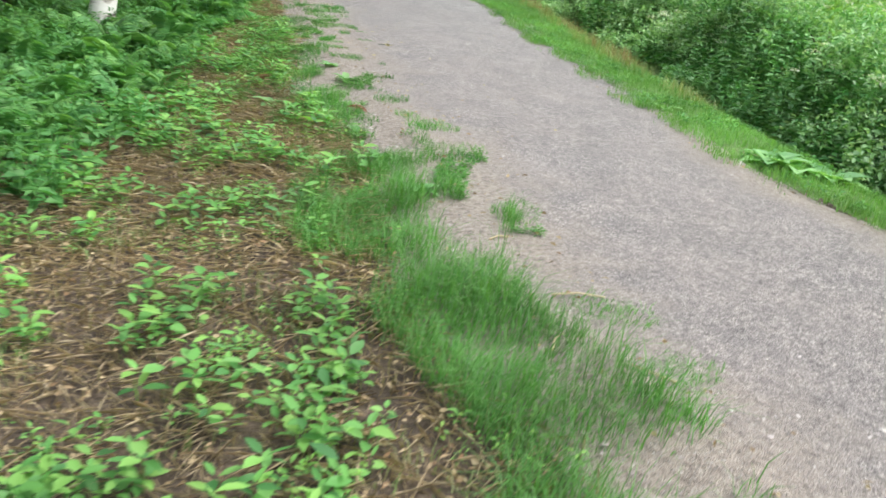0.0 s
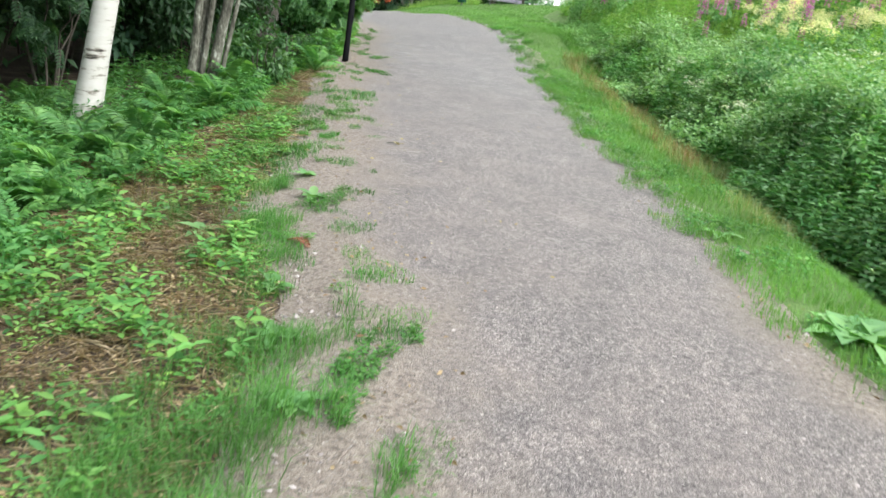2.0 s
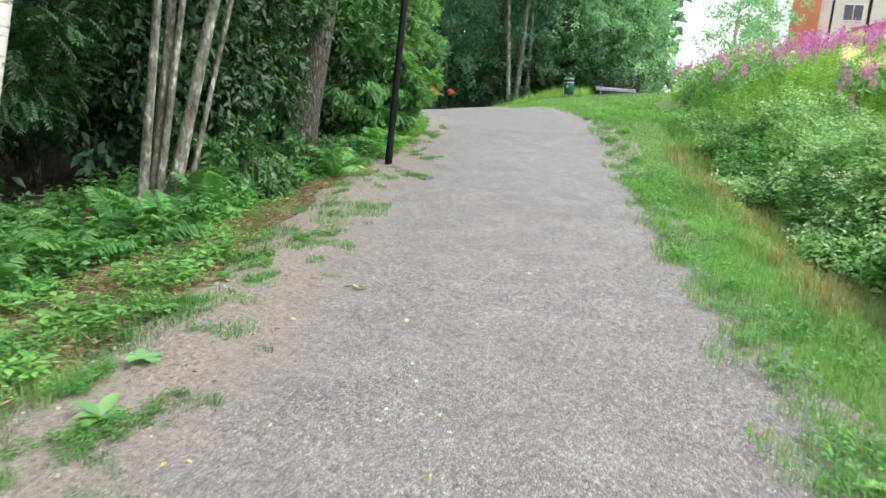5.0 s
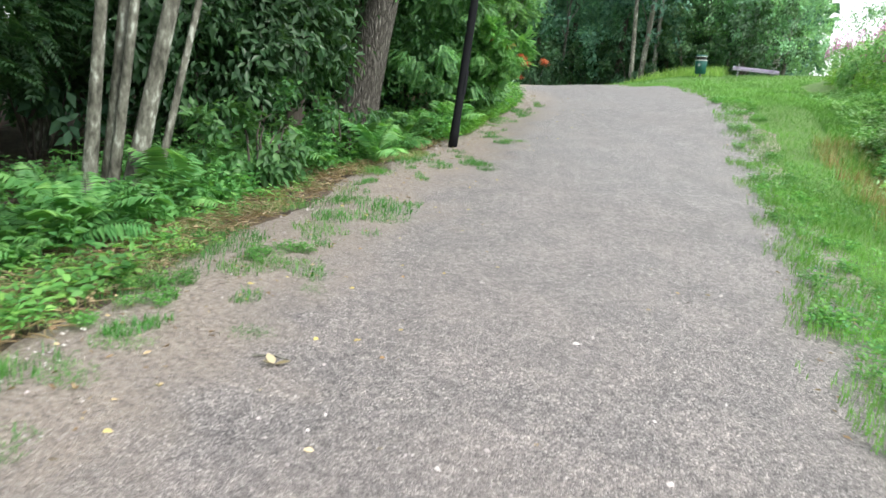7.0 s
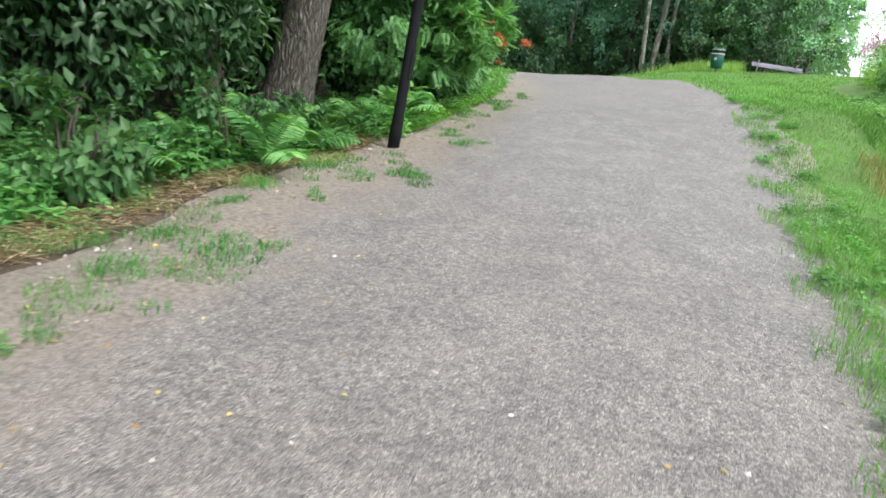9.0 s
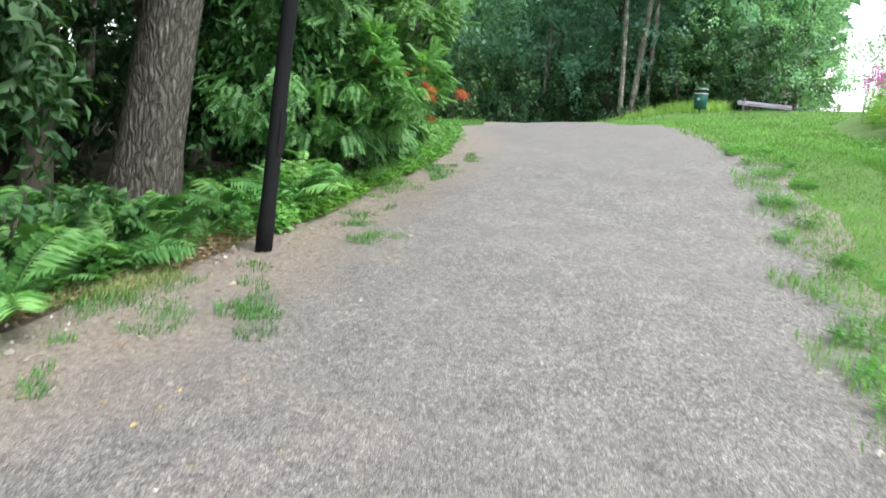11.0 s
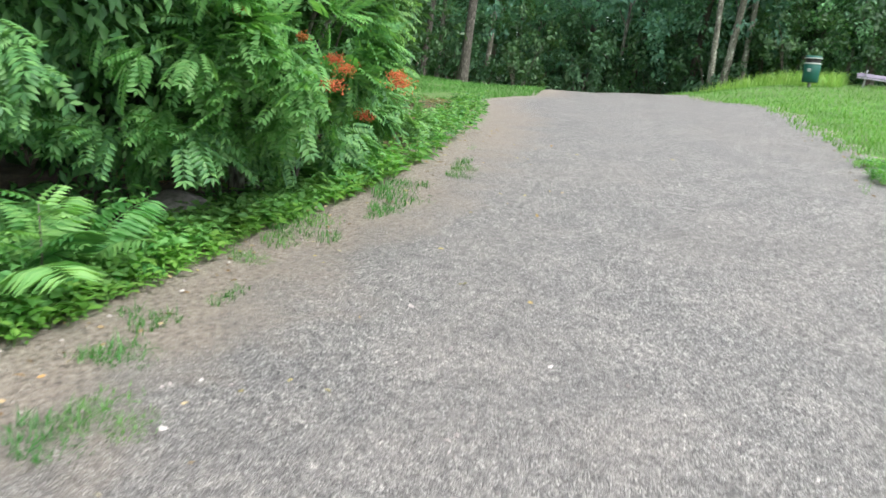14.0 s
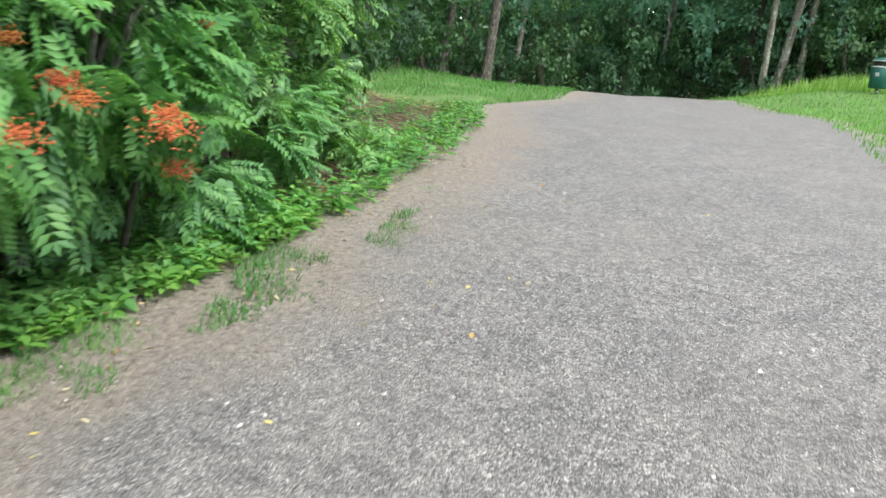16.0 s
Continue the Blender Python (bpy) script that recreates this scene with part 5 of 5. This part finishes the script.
stuff("bank_stalks", herb_shape(P, 0.34, 5, 0.13, 0.36, False), M_WEED, "upright leafy stalks on the earth bank", "herbs")
P = scatter(8000, -11, 9, -14, 1.2, lambda x, y: not left_edge(y) - 0.3 < x < right_edge(y) + 0.2)
stuff("rough_grass", blades(P, rng.uniform(0.1, 0.35, len(P)), rng.uniform(0.008, 0.016, len(P)), 0.8), M_GRASS, "rough green grass and weeds beside the path", "grass")
build_shrub("bank_bush", 1.9, 29.5, [(0.3, 0, 0.7), (0.8, -1.6, 0.7), (1.2, 0.4, 1.1), (1.4, -2.8, 0.9), (0.6, 1.4, 0.8)], [(0.8, 1.0, 0.7), (0.8, 1.0, 0.65), (1.0, 1.2, 0.9), (0.9, 1.1, 0.8), (0.8, 1.0, 0.8)], 7000, 0.13, M_HERB, "rounded dark green bush at the top of the lawn", slim=0.4, stem_height=1.0)
for x, y in [(4.6, 16.4), (4.9, 13.6), (5.4, 11.0), (5.9, 8.2), (6.4, 5.8)]:
    build_shrub("flowering_bush", x, y, [(0, 0, 0.6), (0.5, 0.9, 0.7), (0.4, -0.9, 0.8)], [(0.8, 0.9, 0.6), (0.8, 0.8, 0.6), (0.8, 0.8, 0.6)], 2600, 0.11, M_HERB, "pale green bush with whitish leaf tips", slim=0.45, stem_height=0.9)


def flower_cloud(C, spread, n, size):
    P = C + rng.normal(size=(n, 3)) * np.array(spread)
    return leaves(P, sphere_ways(n), sphere_ways(n), size * rng.uniform(0.6, 1.2, n), size * 0.8)


def fireweed_kind(h, x, y):
    t = thing("fireweed", (x, y, float(ground_z(x, y))), "tall fireweed with a pink flower spike", "flower", "fireweed on the bank")
    up = np.array([[0.0, 0, 1.0]])
    put("stem", tube([(0, 0, -0.05), (0.01, 0, h * 0.5), (0.03, 0.01, h)], [0.007, 0.006, 0.002], 4), M_FERN, t)
    n = 26
    s = np.linspace(0.25, 0.78, n) * h
    a = np.arange(n) * 2.4
    D = np.stack([np.cos(a), np.sin(a), np.full(n, 0.25)], 1)
    put("foliage", leaves(np.stack([np.zeros(n), np.zeros(n), s], 1), D, np.tile(up, (n, 1)), 0.14 * (1.2 - s / h), 0.024), M_FERN, t)
    n = 110
    s = rng.uniform(0.72, 1.0, n)
    a = rng.uniform(0, 6.28, n)
    r = 0.042 * (1.08 - s) / 0.36 + 0.01
    P = np.stack([np.cos(a) * r + 0.03 * s, np.sin(a) * r, s * h], 1)
    put("flower_spike", leaves(P, np.stack([np.cos(a), np.sin(a), rng.uniform(-0.4, 0.6, n)], 1), sphere_ways(n), 0.032, 0.026), M_PINK, t)["kind"] = "stuff"
    return t


random.seed(11)
FIRE = [fireweed_kind(h, 4.5 + k * 0.5, 21 + k) for k, h in enumerate((1.25, 1.45, 1.1))]
for k in range(460):
    y = random.uniform(18, 42)
    x = float(bush_edge(y)) + random.uniform(0.5, 9)
    if lumps(x, y, 0.3, 21) < -0.1 or (y < 25 and x < bush_edge(y) + 2.2):
        continue
    copy_thing(FIRE[k % 3], pose(x, y, float(ground_z(x, y)), random.uniform(-6, 6), random.uniform(-6, 6), random.uniform(0, 360)))
for k in range(90):
    y = random.uniform(26.5, 38)
    x = float(bush_edge(y)) + random.uniform(0.5, 3.8)
    copy_thing(FIRE[k % 3], pose(x, y, float(ground_z(x, y)), random.uniform(-6, 6), random.uniform(-6, 6), random.uniform(0, 360)))
C = []
for k in range(900):
    y = random.uniform(21, 58)
    x = float(bush_edge(y)) + random.uniform(1.0 if y > 29 else 3.2, 17)
    if lumps(x, y, 0.35, 23) < -0.12:
        continue
    C.append((x, y, float(ground_z(x, y)) + random.uniform(0.95, 1.3)))
C = np.array(C)
pk = np.repeat(C, 36, 0) + rng.normal(size=(len(C) * 36, 3)) * np.array([0.05, 0.05, 0.15])
stuff("far_fireweed", leaves(pk, sphere_ways(len(pk)), sphere_ways(len(pk)), 0.06, 0.05), M_PINK, "mass of pink fireweed flowers across the hilltop", "flowers")


def meadowsweet_kind(h, x, y):
    t = thing("meadowsweet", (x, y, float(ground_z(x, y))), "meadowsweet with frothy cream flower heads", "flower", "meadowsweet on the bank")
    put("stem", tube([(0, 0, -0.05), (0.02, 0, h * 0.5), (0.04, 0, h)], [0.008, 0.006, 0.003], 4), M_FERN, t)
    put("foliage", simple_foliage([(0, 0, h * 0.55)], [(0.22, 0.22, h * 0.35)], 90, 0.12, 0.5), M_HERB, t)
    put("flower_head", join(*[flower_cloud(np.array([random.uniform(-0.16, 0.16), random.uniform(-0.16, 0.16), h + random.uniform(-0.12, 0.06)]), (0.06, 0.06, 0.045), 60, 0.028) for k in range(5)]), M_CREAM, t)["kind"] = "stuff"
    return t


SWEET = [meadowsweet_kind(h, 6.0 + k * 0.4, 22 + k * 0.5) for k, h in enumerate((1.2, 1.35))]
for k in range(60):
    y = random.uniform(18, 26)
    x = float(bush_edge(y)) + random.uniform(2.6, 6.0)
    copy_thing(SWEET[k % 2], pose(x, y, float(ground_z(x, y)), 0, 0, random.uniform(0, 360)))
P = scatter(430, lambda y: bush_edge(y) + 0.4, lambda y: bush_edge(y) + 3.4, 3, 19, lambda x, y: lumps(x, y, 0.8, 63) > 0.0)
P[:, 2] += rng.uniform(0.7, 1.05, len(P))
pk = np.repeat(P, 26, 0) + rng.normal(size=(len(P) * 26, 3)) * np.array([0.05, 0.05, 0.012])
stuff("white_umbels", leaves(pk, sphere_ways(len(pk)), np.tile([0, 0, 1.0], (len(pk), 1)), 0.028, 0.025), M_WHITE, "small white flower heads among the herbs", "flowers")

# posts and the apartment house on the hilltop
for x, y in [(9.0, 45.0), (10.8, 45.6), (9.4, 58)]:
    build_lamp_post(x, y, 7.5, 0.075, "thin dark lamp post on the hilltop")


def build_house():
    x, y = 10.4, 84.0
    z = float(ground_z(x, y)) - 1.0
    h = thing("apartment_building", (x, y, z), "cream and orange apartment building on the hilltop", "building", turn=-6)
    height = 15.4 - z
    part("end_wall", box(bmesh.new(), (2.4, 10, height - 0.3), (0.6, 5, (height - 0.3) / 2), 0), M_ORANGE, h, "orange brick stair tower")
    part("wall", box(bmesh.new(), (26, 10, height), (14.83, 5.6, height / 2), 0), M_RENDER, h)
    part("roof", box(bmesh.new(), (26.6, 10.8, 0.3), (14.83, 5.6, height + 0.15), 0), M_STEEL, h)
    for fl in range(3):
        for k in range(7):
            wx, wz = 4.5 + k * 3.4, height - 2.1 - fl * 2.9
            if wz < 2:
                continue
            w = part("window", box(bmesh.new(), (1.7, 0.12, 1.5), (wx, 0.58, wz), 0), M_FRAME, h)
            part("pane", box(bmesh.new(), (0.72, 0.04, 1.3), (wx - 0.4, 0.51, wz), 0), M_GLASS, w)
            part("pane", box(bmesh.new(), (0.72, 0.04, 1.3), (wx + 0.4, 0.51, wz), 0), M_GLASS, w)
    r = thing("red_shed", (14.6, 62, float(ground_z(14.6, 62))), "low shed with a sloping red roof", "shed", turn=0)
    bm = box(bmesh.new(), (7, 3, 0.16), (0, 0, 3.3), 0)
    bmesh.ops.rotate(bm, verts=bm.verts, cent=(0, 0, 3.3), matrix=Matrix.Rotation(radians(-14), 3, "Y"))
    part("roof", bm, M_ROOF, r)
    part("wall", box(bmesh.new(), (6.2, 2.6, 3.0), (0, 0, 1.0), 0), M_RENDER, r)


build_house()

# ---- small things on and beside the path ----
def build_dock(x, y, s, label="broad-leaved dock growing at the path edge"):
    t = thing("dock_plant", (x, y, float(ground_z(x, y))), label, "plant")
    n = 9
    for k in range(n):
        a = k * 2.4
        D = np.array([[math.cos(a), math.sin(a), random.uniform(0.2, 0.7)]])
        put("leaf", broad_leaves(np.array([[0, 0, 0.02]]), D, np.array([[0, 0, 1.0]]), s * random.uniform(0.7, 1.1), s * 0.5, 0.35), M_HERB, t)


for x, y, s in [(3.4, 7.3, 0.4), (3.62, 7.15, 0.42), (3.85, 6.95, 0.4), (2.95, 9.45, 0.22), (-4.62, 24.3, 0.13), (-4.85, 24.9, 0.14), (-3.05, 8.3, 0.22), (-1.5, 7.6, 0.2), (-0.9, 8.6, 0.18), (-0.3, 5.9, 0.16), (-0.55, 6.6, 0.15), (0.05, 5.2, 0.15), (-1.2, 9.3, 0.15), (-1.75, 10.2, 0.16)]:
    build_dock(x, y, s)


def litter_leaf(name, x, y, size, material, label, curl=0.3):
    P = np.array([[0.0, 0, 0.012]] * 3)
    D = np.array([[1.0, 0.1, 0.15], [-0.4, 0.9, 0.3], [-0.5, -0.8, 0.1]])
    ob = put(name, broad_leaves(P, D, np.array([[0, 0, 1.0]] * 3), size, size * 0.6, curl), material)
    ob.matrix_world = pose(x, y, float(ground_z(x, y)) + 0.004, 0, 0, random.uniform(0, 360))
    return tagged(ob, label, "leaf")


def build_boulder(x, y, size):
    bm = bmesh.new()
    bmesh.ops.create_icosphere(bm, subdivisions=4, radius=1.0)
    for v in bm.verts:
        c = v.co.copy()
        k = 1 + 0.16 * lumps(c.x, c.y + c.z, 1.6, 5) + 0.06 * lumps(c.x + c.z, c.y, 4.3, 9)
        v.co = Vector((c.x * size * 1.3 * k, c.y * size * k, c.z * size * 0.75 * k))
    for f in bm.faces:
        f.smooth = True
    t = thing("boulder", (x, y, float(ground_z(x, y)) + 0.05), "weathered grey stone half hidden under the rowan", "stone")
    part("rock", bm, M_ROCK, t)


def build_seedling(x, y, height, label):
    t = thing("rowan_seedling", (x, y, float(ground_z(x, y))), label, "plant", turn=random.uniform(0, 360))
    put("stem", tube([(0, 0, -0.03), (0.02, 0.01, height * 0.5), (0.03, -0.01, height)], [0.007, 0.006, 0.003], 5), M_BARK, t)
    for k in range(11):
        a, h = k * 2.4, height * (0.35 + 0.65 * k / 10)
        D = np.array([[math.cos(a), math.sin(a), 0.75]])
        put("leaf", pinnate(np.array([[0.02, 0, h]]), D, np.array([[-0.4 * math.cos(a), -0.4 * math.sin(a), 1.0]]), 0.24 * random.uniform(0.8, 1.15), 6, 0.34, 0.36, 0.3), M_BRIGHT, t)


build_seedling(-3.92, 19.95, 0.55, "bright green rowan seedling beside the lamp post")
build_seedling(-4.05, 19.7, 0.42, "bright green rowan seedling among the ferns")
build_boulder(-4.75, 21.5, 0.24)
litter_leaf("fallen_leaf", -0.63, 11.25, 0.085, M_STRAW, "curled pale yellow leaf lying on the gravel", -0.2)


def dead_fern(x, y, size, label):
    f = thing("dead_fern", (x, y, float(ground_z(x, y)) + 0.01), label, "fern", turn=random.uniform(0, 360))
    for k in range(2):
        me = frond_mesh(size, 14)
        me.materials.append(M_RUST)
        o = new("frond", me)
        o.parent = f
        o.matrix_local = pose(0, 0, 0.02, random.uniform(-30, 30), random.uniform(0, 25), 55 * k + random.uniform(-20, 20))


dead_fern(-0.75, 7.45, 0.26, "rust-brown withered fern lying in the grass")
dead_fern(-3.75, 19.25, 0.34, "rust-brown withered fern behind the lamp post")
dead_fern(-1.75, 8.7, 0.22, "rust-brown withered fern at the sandy margin")
for k in range(5):
    litter_leaf("dead_leaf", -1.6 - 0.3 * k, 8.0 + 0.5 * k, 0.09, M_RUST, "brown dead leaf on the soil")
P = np.concatenate([scatter(150, lambda y: left_edge(y) - 0.4, lambda y: left_edge(y) + 1.4, 7, 26), scatter(25, left_edge, right_edge, 6, 26)])
P[:, 2] += 0.012
n = len(P)
stuff("fallen_leaves", broad_leaves(P, np.concatenate([rng.normal(size=(n, 2)), rng.uniform(0, 0.3, (n, 1))], 1), np.tile([0, 0, 1.0], (n, 1)) + rng.normal(0, 0.3, (n, 3)), rng.uniform(0.025, 0.05, n), rng.uniform(0.015, 0.03, n)), M_YELLOW, "small yellow leaves fallen on the gravel", "leaves")
for x, y, turn, length in [(0.93, 3.71, 12, 0.3), (0.75, 3.2, 70, 0.2), (1.15, 3.0, 150, 0.22), (0.55, 4.4, 40, 0.16)]:
    st = put("dry_stalk", tube([(-length / 2, 0, 0.01), (0, 0.012, 0.02), (length / 2, -0.01, 0.012)], [0.007, 0.006, 0.004], 6), M_STRAW)
    st.matrix_world = pose(x, y, float(ground_z(x, y)) + 0.008, 0, 0, turn)
    tagged(st, "pale dry stalk lying on the sandy margin", "stalk", "dry stalks on the margin")
tw = put("twig", tube([(-0.09, 0, 0.01), (0, 0.02, 0.016), (0.09, -0.01, 0.01)], [0.006, 0.005, 0.003], 5), M_BARK)
tw.matrix_world = pose(-0.69, 11.3, float(ground_z(-0.69, 11.3)) + 0.006, 0, 0, 30)
tagged(tw, "short dry twig on the gravel", "twig")


def tuft_mesh():
    n = 300
    a, r = rng.uniform(0, 6.28, n), rng.uniform(0, 1, n) ** 0.6 * 0.15
    P = np.stack([np.cos(a) * r * 1.3, np.sin(a) * r, np.full(n, -0.005)], 1)
    return raw_mesh("grass_tuft", *blades(P, rng.uniform(0.02, 0.075, n), rng.uniform(0.003, 0.006, n), 1.5))


TUFTS = [tuft_mesh() for k in range(3)]
for me in TUFTS:
    me.materials.append(M_GRASS)
for k, (x, y, sc) in enumerate([(-2.67, 19.28, 1.1), (-1.72, 12.38, 1.3), (-2.0, 14.58, 1.8), (-1.75, 14.2, 1.2), (-1.03, 11.51, 0.5), (-2.28, 17.41, 1.4), (-2.05, 17.15, 1.0), (-3.76, 23.78, 0.9), (-3.87, 24.04, 0.9), (-3.8, 22.91, 1.6), (-3.65, 22.6, 1.1), (-2.72, 19.5, 1.0), (-3.05, 19.88, 1.0), (-2.5, 19.5, 0.7), (-2.2, 17.4, 1.0), (-2.45, 17.7, 0.8), (-2.7, 17.1, 1.2), (-0.98, 11.48, 0.7), (-1.15, 12.3, 0.6), (-1.55, 12.6, 1.2), (-2.1, 14.0, 1.6), (-1.95, 13.5, 1.3), (-2.4, 14.6, 1.2), (-2.9, 16.0, 1.2), (-4.03, 23.3, 1.0), (-4.1, 23.1, 0.8), (-3.95, 22.0, 1.3), (-3.8, 21.6, 1.1), (-3.7, 21.2, 0.9), (-0.35, 7.9, 1.2), (0.1, 7.0, 1.3), (-0.6, 8.9, 1.0), (-0.15, 7.3, 0.9), (0.35, 6.3, 1.2), (-1.0, 10.0, 1.1), (-1.3, 10.6, 0.9), (0.7, 4.9, 1.2), (1.1, 3.6, 1.2), (1.35, 3.1, 1.0), (-3.3, 20.6, 0.6), (-1.4, 11.0, 0.9)]):
    o = new("grass_tuft", TUFTS[k % 3])
    o.matrix_world = pose(x, y, float(ground_z(x, y)) - 0.004, 0, 0, k * 77) @ Matrix.Scale(sc, 4)
    tagged(o, "low green grass tuft growing on the path margin", "grass", "tufts on the path margin")
